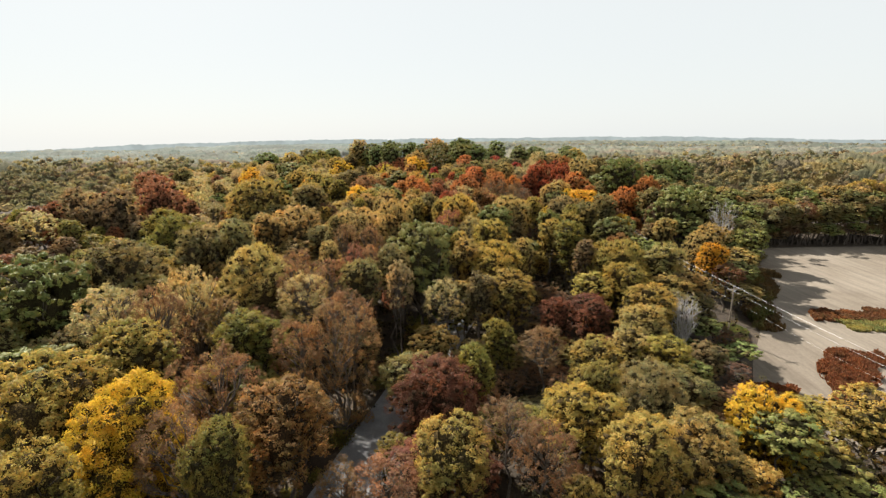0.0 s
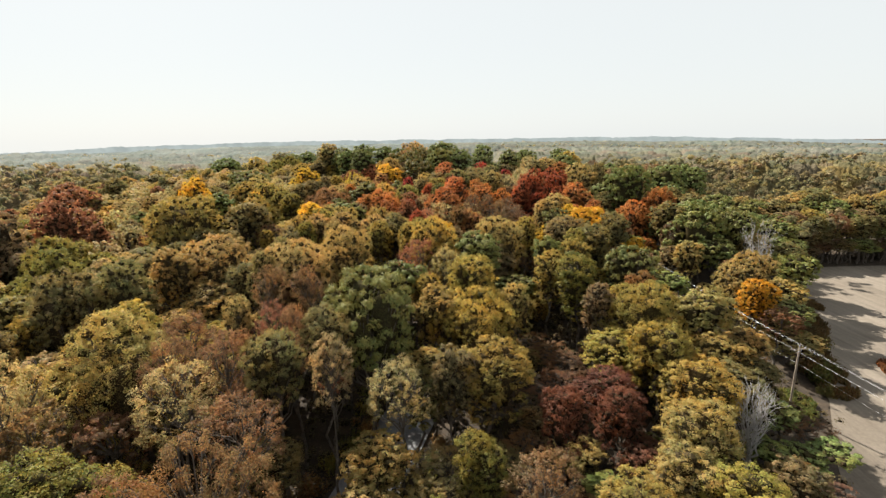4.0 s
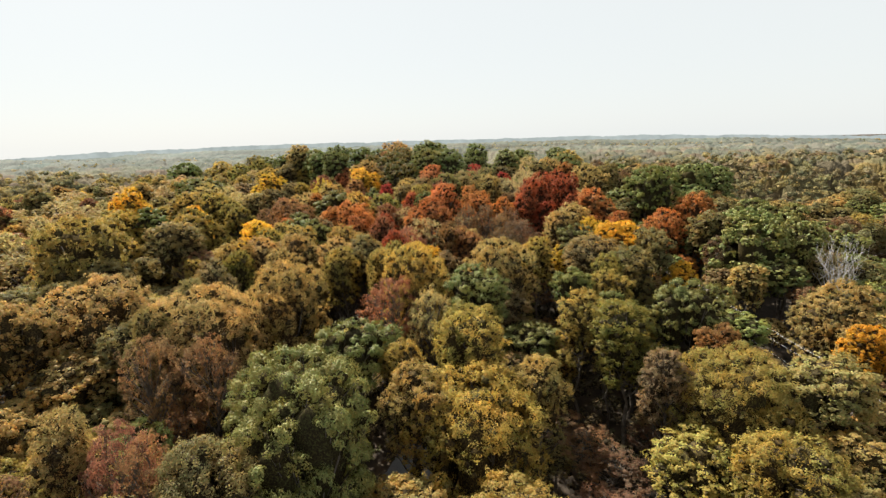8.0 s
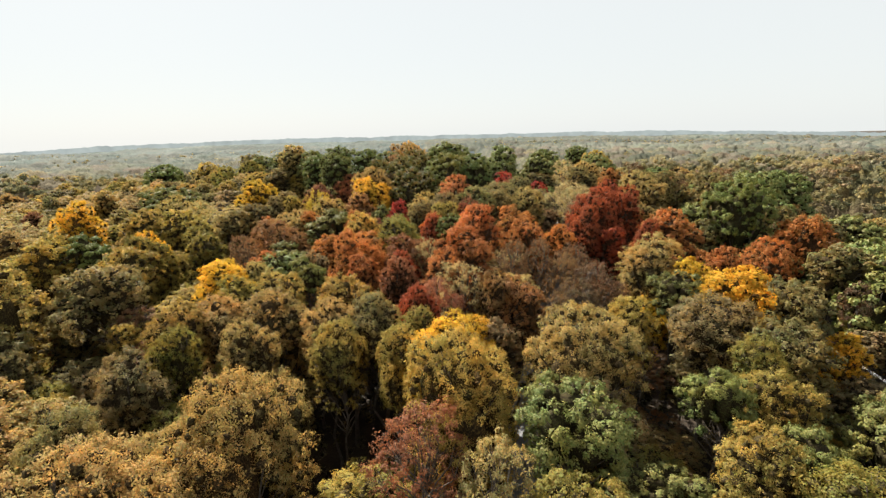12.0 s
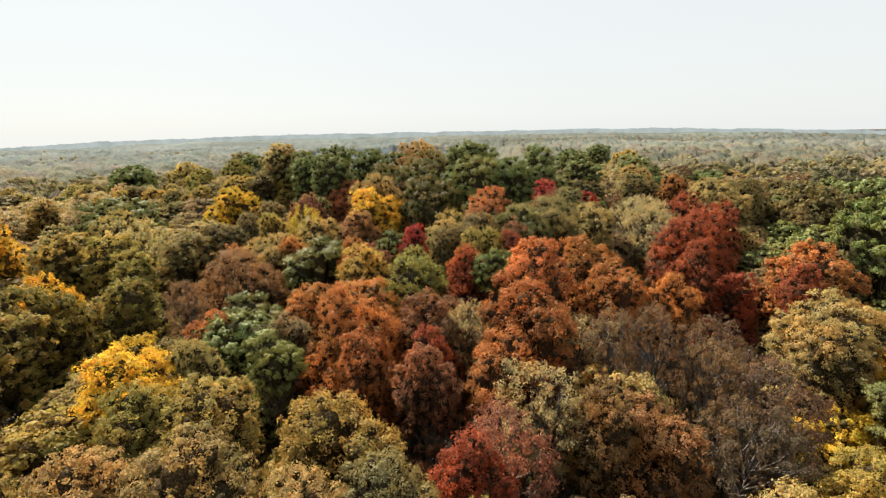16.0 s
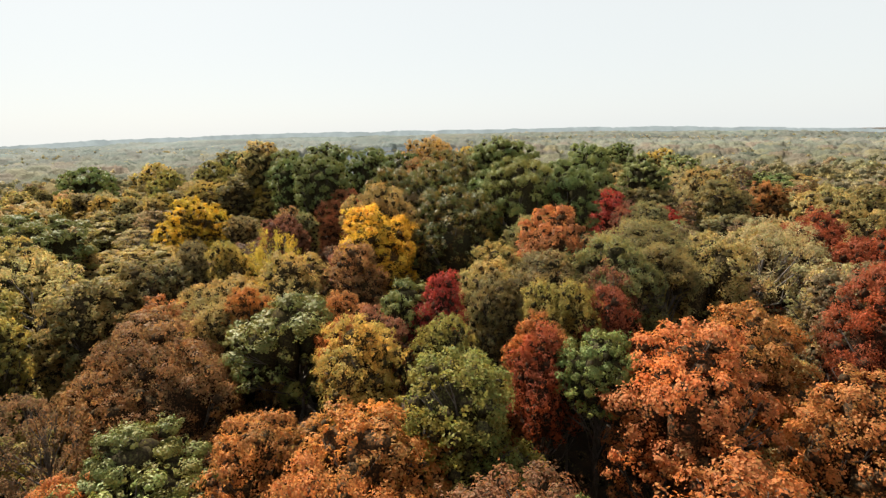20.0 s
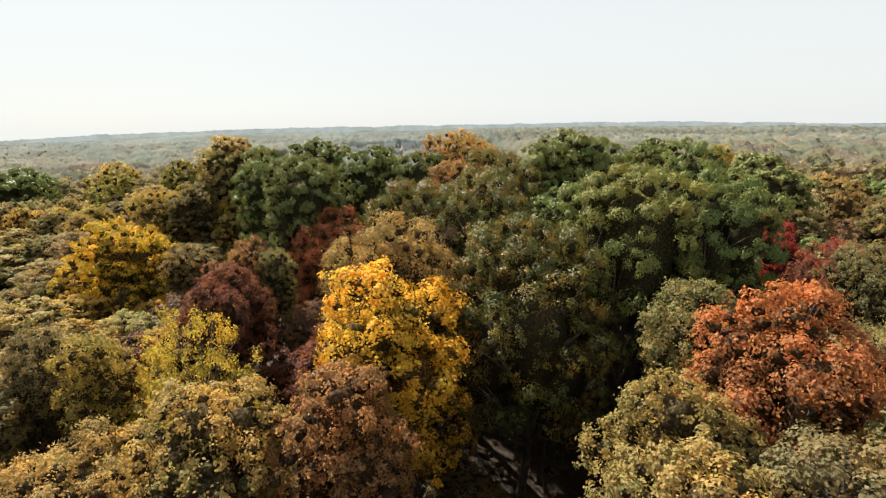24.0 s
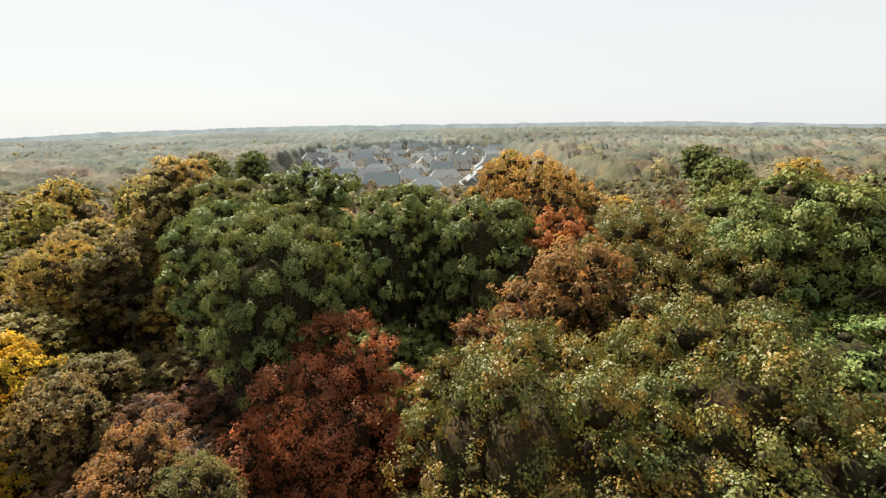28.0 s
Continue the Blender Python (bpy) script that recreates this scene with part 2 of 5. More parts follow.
def canopy_material(name):
    """Closed treetops seen from far: each crown its own colour, broken by leaf texture."""
    m, nt, out = material(name)
    a = nt.nodes.new("ShaderNodeAttribute")
    a.attribute_name = "tint"
    co = nt.nodes.new("ShaderNodeTexCoord").outputs["Object"]
    n1, n2 = noise_of(nt, 0.55, 5.0, 0.7, co), noise_of(nt, 0.02, 3.0, 0.5, co)
    col = mix_rgb(nt, 1.0, a.outputs["Color"], ramp(nt, n1.outputs[0], [(0.3, grey(0.72)), (0.5, grey(1.0)), (0.7, grey(1.2))]), "MULTIPLY")
    col = mix_rgb(nt, 1.0, col, ramp(nt, n2.outputs[0], [(0.3, (0.8, 0.88, 0.85)), (0.7, (1.15, 1.06, 1.0))]), "MULTIPLY")
    b = nt.nodes.new("ShaderNodeBsdfPrincipled")
    b.inputs["Roughness"].default_value, b.inputs["Specular IOR Level"].default_value = 0.9, 0.03
    nt.links.new(col, b.inputs["Base Color"])
    bp = nt.nodes.new("ShaderNodeBump")
    bp.inputs["Strength"].default_value, bp.inputs["Distance"].default_value = 0.8, 1.2
    nt.links.new(n1.outputs[0], bp.inputs["Height"])
    nt.links.new(bp.outputs[0], b.inputs["Normal"])
    nt.links.new(b.outputs[0], out.inputs[0])
    return m


CANOPY = canopy_material("treetops")
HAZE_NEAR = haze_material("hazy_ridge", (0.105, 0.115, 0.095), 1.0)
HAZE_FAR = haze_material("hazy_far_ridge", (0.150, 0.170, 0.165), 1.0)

# ---- the lie of the land ----


def smooth(a, b, v):
    u = min(1.0, max(0.0, (v - a) / (b - a)))
    return u * u * (3 - 2 * u)


def ground_z(x, y):
    """A low wooded hill ahead, a flat field to its right, gently falling behind the hill."""
    h = 2 + 4 * smooth(60, 110, y) + 4 * smooth(100, 170, y) + 5 * smooth(160, 205, y)
    h *= 1 - 0.8 * smooth(35, 95, x) * (1 - smooth(170, 260, y))
    h -= 9.0 * smooth(225, 330, y)
    away = math.hypot(x, y)
    h -= smooth(600, 3600, away) * (22 + 38 * smooth(0.3, 1.0, abs(x) / max(1.0, y)))   # lower land far off
    if away > 300:
        h += 9.0 * smooth(320, 1000, away) * noise.noise((x / 330.0, y / 190.0, 4.2)) + 5.0 * smooth(320, 800, away) * noise.noise((x / 120.0, y / 90.0, 1.2))
    return h


def part(name, mesh, mat, parent=None, label=""):
    """One mesh object, under a thing or a part. mesh: a bmesh or a mesh."""
    if isinstance(mesh, bmesh.types.BMesh):
        me = bpy.data.meshes.new(name)
        mesh.to_mesh(me)
        mesh.free()
        mesh = me
    if mat is not None and not mesh.materials:
        mesh.materials.append(mat)
    ob = new(name, mesh)
    if parent is not None:
        ob.parent = parent
    if label:
        tagged(ob, label)
    return ob


def mesh_of(name, verts, faces, mat, shade_smooth=False):
    me = bpy.data.meshes.new(name)
    me.from_pydata([tuple(v) for v in verts], [], [tuple(f) for f in faces])
    if shade_smooth:
        me.polygons.foreach_set("use_smooth", [True] * len(me.polygons))
    me.materials.append(mat)
    me.update()
    return me


def axis_steps(near, far, step, grow):
    """Grid lines: even between near[0] and near[1], then wider and wider out to far."""
    v = list(np.arange(near[0], near[1] + 0.01, step))
    s, hi, lo = step, v[-1], v[0]
    up, down = [], []
    while hi < far[1]:
        s *= grow
        hi += s
        up.append(hi)
    s = step
    while lo > far[0]:
        s *= grow
        lo -= s
        down.append(lo)
    return down[::-1] + v + up


xs, ys = axis_steps((-120, 160), (-4600, 4600), 7.0, 1.35), axis_steps((0, 340), (-1500, 4700), 7.0, 1.35)
gverts = [(x, y, ground_z(x, y) + 0.25 * noise.noise((x * 0.06, y * 0.06, 0))) for y in ys for x in xs]
nx = len(xs)
gfaces = [(j * nx + i, j * nx + i + 1, (j + 1) * nx + i + 1, (j + 1) * nx + i) for j in range(len(ys) - 1) for i in range(nx - 1)]
ground = new("ground", mesh_of("ground", gverts, gfaces, LITTER, True))
tagged(ground, "brown woodland ground covered with fallen leaves", "ground", kind="structure")

# the harvested field beside the wood
FIELD = [(46, 57), (48.7, 68), (54.5, 77.4), (63, 88.6), (77, 110), (93, 136), (110, 163), (330, 166), (330, 48), (120, 46), (62, 50)]


def inside(poly, x, y):
    hit, j = False, len(poly) - 1
    for i in range(len(poly)):
        (x0, y0), (x1, y1) = poly[i], poly[j]
        if (y0 > y) != (y1 > y) and x < (x1 - x0) * (y - y0) / (y1 - y0) + x0:
            hit = not hit
        j = i
    return hit


def drape(poly, step, lift):
    """A sheet over the ground inside a polygon, its rim on the polygon."""
    bm = bmesh.new()
    f = bm.faces.new([bm.verts.new((x, y, 0)) for x, y in poly])
    lo = [min(p[k] for p in poly) for k in (0, 1)]
    hi = [max(p[k] for p in poly) for k in (0, 1)]
    for k in (0, 1):
        v = lo[k] + step
        while v < hi[k]:
            co, no = [0, 0, 0], [0, 0, 0]
            co[k], no[k] = v, 1
            bmesh.ops.bisect_plane(bm, geom=bm.verts[:] + bm.edges[:] + bm.faces[:], plane_co=co, plane_no=no)
            v += step
    for v in bm.verts:
        v.co.z = ground_z(v.co.x, v.co.y) + 0.25 * noise.noise((v.co.x * 0.06, v.co.y * 0.06, 0)) + lift
    return bm


field = part("field", drape(FIELD, 7.0, 0.12), SOIL)
tagged(field, "pale tan harvested field of bare dry soil", "field", kind="structure")

# the lane through the wood
LANE = [(-19, 20), (-15.5, 33), (-11.8, 46.3), (-8.6, 59), (-4.5, 73), (1.5, 90), (9.5, 110), (16.5, 132), (22, 147), (27, 163), (34, 190), (42, 222), (50, 260)]


def lane_x(y):
    for (x0, y0), (x1, y1) in zip(LANE, LANE[1:]):
        if y0 <= y <= y1:
            return x0 + (x1 - x0) * (y - y0) / (y1 - y0)
    return None


def strip(half, lift, y0, y1, step=3.0, crown=0.0):
    verts, faces, y = [], [], y0
    while y <= y1:
        x = lane_x(y)
        for s in (-1, -0.33, 0.33, 1):
            xx = x + s * half * 1.07
            z = max(ground_z(x, y), ground_z(xx, y)) + 0.14 + lift
            verts.append((xx, y - s * half * 0.25, z - crown * s * s))
        y += step
    for i in range(len(verts) // 4 - 1):
        for k in range(3):
            a = i * 4 + k
            faces.append((a, a + 1, a + 5, a + 4))
    return verts, faces


lane = new("road", mesh_of("road", *strip(3.5, 0.22, 20, 258, 3.0, 0.05), TARMAC, True))
tagged(lane, "narrow pale grey asphalt road in the shade of trees", "road", kind="structure")
verge = new("road_verge", mesh_of("road_verge", *strip(4.7, 0.1, 20, 258, 3.0, 0.25), LITTER, True))
tagged(verge, "leaf-strewn earth verge along the road", "verge", kind="structure")

# ---- trees ----
rng = np.random.default_rng(11)


def tube(path, radii, sides, verts, faces):
    """A tapered limb along a path, added to verts and faces."""
    start = len(verts)
    for i, p in enumerate(path):
        d = (path[min(i + 1, len(path) - 1)] - path[max(i - 1, 0)])
        d = d / (np.linalg.norm(d) + 1e-9)
        a = np.cross(d, (0.31, 0.95, 0.1))
        a /= np.linalg.norm(a) + 1e-9
        b = np.cross(d, a)
        for k in range(sides):
            w = 2 * math.pi * k / sides
            verts.append(p + radii[i] * (math.cos(w) * a + math.sin(w) * b))
    for i in range(len(path) - 1):
        for k in range(sides):
            k2 = (k + 1) % sides
            faces.append((start + i * sides + k, start + i * sides + k2, start + (i + 1) * sides + k2, start + (i + 1) * sides + k))
    faces.append(tuple(start + (len(path) - 1) * sides + k for k in range(sides)))


def bend(a, b, r, lift=0.0, n=5):
    """A crooked way from a to b."""
    t = np.linspace(0, 1, n)[:, None]
    p = a + (b - a) * t
    p[1:-1] += r.normal(0, 0.05, (n - 2, 3)) * np.linalg.norm(b - a)
    p[:, 2] += lift * np.sin(math.pi * t[:, 0] * 0.5) - lift * t[:, 0]
    return p


def leaf_cards(pos, nrm, size, r):
    """Small folded kites, one a leaf or sprig: four corners each, two triangles."""
    n = len(pos)
    nrm = nrm / (np.linalg.norm(nrm, axis=1, keepdims=True) + 1e-9)
    v = r.normal(size=(n, 3))
    v -= nrm * np.sum(v * nrm, axis=1, keepdims=True)
    v /= np.linalg.norm(v, axis=1, keepdims=True) + 1e-9
    w = np.cross(nrm, v)
    s = (size * r.uniform(0.65, 1.35, n))[:, None]
    q = np.empty((n, 4, 3))
    q[:, 0] = pos - v * s * 0.55
    q[:, 1] = pos + w * s * 0.40 + nrm * s * 0.12
    q[:, 2] = pos + v * s * 0.62 - nrm * s * 0.10
    q[:, 3] = pos - w * s * 0.40 + nrm * s * 0.12
    return q.reshape(-1, 3)


def ball(level):
    """Corners and triangles of a round ball."""
    bm = bmesh.new()
    bmesh.ops.create_icosphere(bm, subdivisions=level, radius=1.0)
    v = np.array([tuple(p.co) for p in bm.verts])
    f = np.array([[q.index for q in t.verts] for t in bm.faces])
    bm.free()
    return v, f


BALLS = {1: ball(1), 2: ball(2)}


def card_mesh(name, corners, mats, lumps=None):
    """Kites split along the midrib into two triangles each, and, inside them, the solid masses of the boughs."""
    n = len(corners) // 4
    base = np.arange(n)[:, None] * 4
    tris = (base + np.array([[0, 1, 2, 0, 2, 3]])).reshape(-1, 3)
    verts, kind = corners, np.zeros(len(tris), dtype=np.int32)
    if lumps is not None:
        tris = np.concatenate((tris, lumps[1] + len(corners)))
        verts = np.concatenate((corners, lumps[0]))
        kind = np.concatenate((kind, np.ones(len(lumps[1]), dtype=np.int32)))
    me = bpy.data.meshes.new(name)
    me.vertices.add(len(verts))
    me.vertices.foreach_set("co", verts.astype(np.float32).ravel())
    me.loops.add(len(tris) * 3)
    me.loops.foreach_set("vertex_index", tris.astype(np.int32).ravel())
    me.polygons.add(len(tris))
    me.polygons.foreach_set("loop_start", np.arange(0, len(tris) * 3, 3, dtype=np.int32))
    me.polygons.foreach_set("loop_total", np.full(len(tris), 3, dtype=np.int32))
    for m in (mats if isinstance(mats, tuple) else (mats,)):
        me.materials.append(m)
    if lumps is not None:
        me.polygons.foreach_set("material_index", kind)
    me.update()
    return me


def masses(boughs, share, flat, level, r, rough=0.13):
    """A lumpy solid for each bough, a little smaller than its leaves reach."""
    v, f = BALLS[level]
    vs, fs = [], []
    for i, (c, s) in enumerate(boughs):
        k = v * (share * s) * (1 + r.normal(0, rough, (len(v), 1)))
        k[:, 2] *= flat
        vs.append(k + c - np.array((0, 0, s * 0.06)))
        fs.append(f + i * len(v))
    return np.concatenate(vs), np.concatenate(fs)


# how each kind grows: number of domes in the crown, crown depth and height of its dome in radii, how far it narrows
# below, billow size and spacing, leafiness, flatness of the billows, share of the dark light-blocking solid in a billow
# and in a dome, how far the leaf sprays stand off
HABIT = {
    "maple": dict(heart=0.50, domes=5, deep=3.1, cap=1.3, narrow=0.32, billow=0.86, apart=0.78, fill=1.0, flat=0.85, core=0.42, tuft=0.9, up=0.6, lie=0.75, under=-0.35),
    "red_maple": dict(heart=0.54, domes=4, deep=3.1, cap=2.1, narrow=0.45, billow=0.86, apart=0.66, fill=1.0, flat=1.0, core=0.42, tuft=1.0, up=0.45, lie=0.75),
    "oak": dict(heart=0.50, domes=8, deep=2.1, cap=0.95, narrow=0.35, billow=1.02, apart=0.94, fill=0.95, flat=0.74, core=0.42, tuft=0.75, up=1.0, lie=0.85, under=0.02),
    "white_oak": dict(heart=0.58, domes=6, deep=2.0, cap=1.0, narrow=0.35, billow=0.78, apart=0.82, fill=1.05, flat=0.95, core=0.4, tuft=0.75, up=0.8, lie=0.8, under=-0.2),
    "hickory": dict(heart=0.50, domes=6, deep=3.1, cap=1.15, narrow=0.30, billow=0.84, apart=0.78, fill=1.0, flat=0.85, core=0.42, tuft=0.9, up=0.6, lie=0.75, under=-0.35),
    "elm": dict(heart=0.52, domes=6, deep=2.8, cap=1.05, narrow=0.32, billow=0.90, apart=0.78, fill=1.0, flat=0.75, core=0.42, tuft=0.95, up=0.6, lie=0.75, under=-0.3),
    "ash": dict(domes=6, deep=3.0, cap=1.3, narrow=0.55, billow=0.70, apart=0.86, fill=0.46, flat=1.1, core=0.0, tuft=1.0, up=0.45, lie=0.6),
    "locust": dict(heart=0.4, domes=5, deep=1.7, cap=0.8, narrow=0.35, billow=1.35, apart=0.60, fill=0.9, flat=0.42, core=0.36, tuft=1.1, up=0.55, lie=1.0),
    "poplar": dict(heart=0.54, domes=3, deep=3.4, cap=1.9, narrow=0.50, billow=0.86, apart=0.66, fill=1.0, flat=1.1, core=0.42, tuft=1.0, up=0.45, lie=0.7),
}
TALL = 20.0


def billows_of(kind, radius, r):
    """Rounded billows packed side by side over the outside of a crown of several domes: centre, size and the way each one faces."""
    h = HABIT[kind]
    z1 = TALL
    z0 = max(2.5, z1 - h["deep"] * radius)
    domes = []                                               # x, y, radius, height of its middle, height of its top above that
    for k in range(h["domes"]):
        w = k * 2.4 + r.uniform(-0.5, 0.5)
        q = radius * r.uniform(0.46, 0.62)
        away = 0.12 * radius if k == 0 else (radius - q) * r.uniform(0.85, 1.12)
        drop = 0.0 if k == 0 else radius * h["cap"] * r.uniform(0.06, 0.72)
        rise = q * h["cap"] * r.uniform(0.95, 1.3) * (0.8 if radius < 4 else 1.0)
        domes.append((math.cos(w) * away, math.sin(w) * away, q, z1 - drop - rise, rise))
    found, at, sizes = [], np.empty((0, 3)), np.empty(0)
    for i in range(2200 if h["billow"] > 0.65 else 5000):
        x0, y0, q, zc, rise = domes[r.integers(0, len(domes))]
        size = h["billow"] * (0.48 + 0.125 * radius) * r.uniform(0.55, 1.3)
        w = r.uniform(0, 2 * math.pi)
        if r.random() < 0.62:                                # on the dome
            u = r.random()
            env, z = q * math.sqrt(1 - u * u), zc + rise * u
        else:                                                # on the sides below it
            v = r.random() ** 1.1
            env, z = q * (1 - h["narrow"] * v ** 1.5), zc - max(0.5, zc - z0) * v
        reach = max(0.0, env - size * 0.5) * (r.uniform(0.84, 1.18) if r.random() < 0.85 else r.uniform(1.15, 1.4))
        c = np.array((x0 + math.cos(w) * reach, y0 + math.sin(w) * reach, min(z, zc + rise - size * h["flat"] * r.uniform(0.7, 1.1))))
        if any((c[0] - a) ** 2 + (c[1] - b) ** 2 < (0.62 * k) ** 2 and c[2] < m + 0.35 * n for a, b, k, m, n in domes):
            continue                                         # deep inside another dome
        if len(found) and np.any(np.sum(((at - c) * (1, 1, 1 / h["flat"])) ** 2, axis=1) < (h["apart"] * (sizes + size)) ** 2):
            continue
        out = np.array(((c[0] - x0 * 0.5) / radius, (c[1] - y0 * 0.5) / radius, (c[2] - zc) / rise if c[2] > zc else -0.15))
        out /= np.linalg.norm(out) + 1e-9
        found.append((c, size, out))
        at, sizes = np.vstack((at, c)), np.append(sizes, size)
    return found, z0, domes


def grow(kind, radius, count, leaf, seed, twigs=True):
    """Trunk and crown meshes of one tree, 20 m tall, of that crown radius, with that many leaves."""
    r = np.random.default_rng(seed)
    h = HABIT[kind]
    billows, z0, domes = billows_of(kind, radius, r)
    boughs = [(c, s) for c, s, _ in billows]
    weight = np.array([r.uniform(0.55, 1.45) * s * s * (0.6 + 0.4 * min(1.0, max(0.0, (c[2] - z0) / (TALL - z0)))) for c, s in boughs])
    weight /= weight.sum()
    n = int(count * h["fill"])
    # the leaves gather in sprays on the outer and upper side of the billows
    per = 24 if twigs else 6
    tufts = n // per
    pick = r.choice(len(billows), tufts, p=weight)
    centre = np.array([c for c, _ in boughs])[pick]
    size = np.array([s for _, s in boughs])[pick]
    face = np.array([o for _, _, o in billows])[pick]
    u = r.normal(size=(tufts, 3))
    u /= np.linalg.norm(u, axis=1, keepdims=True)
    u += face * 0.45
    u[:, 2] += h["up"] * 0.6
    u /= np.linalg.norm(u, axis=1, keepdims=True)
    u[:, 2] = np.maximum(u[:, 2], h.get("under", -1.0) + r.normal(0, 0.12, tufts))
    inner = 0.70 if h["core"] else 0.15
    d = inner + (1.10 - inner) * r.random(tufts) ** 0.8
    stray = r.random(tufts) < 0.06
    d[stray] *= r.uniform(1.1, 1.55, stray.sum())
    off = u * (d * size)[:, None]
    off[:, 2] *= h["flat"]
    tuft, out = np.repeat(centre + off, per, axis=0), np.repeat(u, per, axis=0)
    n = len(tuft)
    v = r.normal(size=(n, 3)) + out * 0.4 + (0, 0, 0.2)
    v /= np.linalg.norm(v, axis=1, keepdims=True)
    reach = np.repeat(r.uniform(0.7, 1.4, tufts), per) * h["tuft"] * (0.17 + 0.032 * radius) * (0.45 + 0.55 * r.random(n))
    loose = r.random(n) < 0.10
    reach[loose] *= 1.7
    pos = tuft + v * reach[:, None]
    nrm = (v * 0.55 + out * 0.9) * (1, 1, h["lie"]) + (0, 0, 0.15) + r.normal(0, 0.30, (n, 3))
    cards = leaf_cards(pos, nrm, leaf, r)
    # dark cores added in the billows, painted as the shade behind the leaves
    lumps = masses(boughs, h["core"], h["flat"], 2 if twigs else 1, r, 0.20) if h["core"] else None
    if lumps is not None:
        # dark solid added in each dome's middle to stop sunlight passing through the crown
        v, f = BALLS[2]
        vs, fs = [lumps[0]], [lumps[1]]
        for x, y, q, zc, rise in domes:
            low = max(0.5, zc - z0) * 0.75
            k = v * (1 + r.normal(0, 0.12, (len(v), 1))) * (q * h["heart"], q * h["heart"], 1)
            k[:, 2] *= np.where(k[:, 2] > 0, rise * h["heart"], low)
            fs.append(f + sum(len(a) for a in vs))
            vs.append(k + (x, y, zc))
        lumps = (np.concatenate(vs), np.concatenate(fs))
    crown = card_mesh("crown", cards, (LEAF_GLOSSY if kind == "white_oak" else LEAF_OAK if kind == "oak" else LEAF, LEAF_INNER_SHADE), lumps)
    verts, faces = [], []
    lean = r.normal(0, 0.35, 2)
    top = np.array((lean[0], lean[1], TALL * 0.80))
    stem = bend(np.zeros(3), top, r, 0, 7)
    stem[1:-1, 2] = np.linspace(0, top[2], 7)[1:-1]
    stem[1:-1, :2] *= 0.35
    thick = 0.05 * radius + 0.07
    tube(stem, [thick * (1.25 if i == 0 else 1 - 0.13 * i) for i in range(7)], 6, verts, faces)
    order = r.permutation(len(boughs))[: (30 if twigs else 9)]
    for k in order:
        c, s = boughs[k]
        zt = max(z0 * 0.75, c[2] - 1.2 * math.hypot(c[0], c[1]) - s * 0.4)
        zt = min(zt, TALL * 0.72)
        i = min(5, int(zt / (TALL * 0.80) * 6))
        f = zt / (TALL * 0.80) * 6 - i
        a = stem[i] * (1 - f) + stem[i + 1] * f
        way = bend(a, c + (0, 0, s * 0.35), r, 0.0, 4)
        t0 = thick * (0.62 - 0.4 * zt / TALL)
        tube(way, [t0, t0 * 0.75, t0 * 0.5, t0 * 0.16], 4, verts, faces)
        if twigs:
            for _ in range(4 if kind == "ash" else 2):
                e = r.normal(size=3)
                e[2] = abs(e[2]) * 0.8
                e *= s * (1.25 if kind == "ash" else 0.95) / np.linalg.norm(e)
                tube(np.array((way[2], way[2] * 0.4 + (c + e) * 0.6, c + e)), [t0 * 0.42, t0 * 0.26, t0 * 0.06], 3, verts, faces)
    trunk = mesh_of("trunk", verts, faces, BARK, True)
    return trunk, crown


PATCH = {}
SIZES = {"slim": 2.9, "wide": 6.0}


def stock(kind, size, fine, variant):
    """The model tree of a kind, grown once and then shared."""
    kind = {"beech": "maple", "walnut": "hickory", "cherry": "ash"}.get(kind, kind)
    key = (kind, size, fine, variant)
    if key not in PATCH:
        leaves = {("slim", 0): 4200, ("wide", 0): 9500, ("slim", 1): 16000, ("wide", 1): 36000, ("slim", 2): 22000, ("wide", 2): 64000}[(size, fine)]
        card = {("slim", 0): 0.30, ("wide", 0): 0.38, ("slim", 1): 0.155, ("wide", 1): 0.175, ("slim", 2): 0.110, ("wide", 2): 0.125}[(size, fine)]
        if kind == "locust":
            leaves, card = int(leaves * 1.3), card * 0.85
        if kind == "white_oak":
            card *= 0.8
        seed = sum(ord(c) for c in kind) * 7 + variant * 31 + (3 if size == "wide" else 0)
        trunk, crown = grow(kind, SIZES[size], leaves, card, seed, fine > 0)
        PATCH[key] = (trunk, crown)
    return PATCH[key]


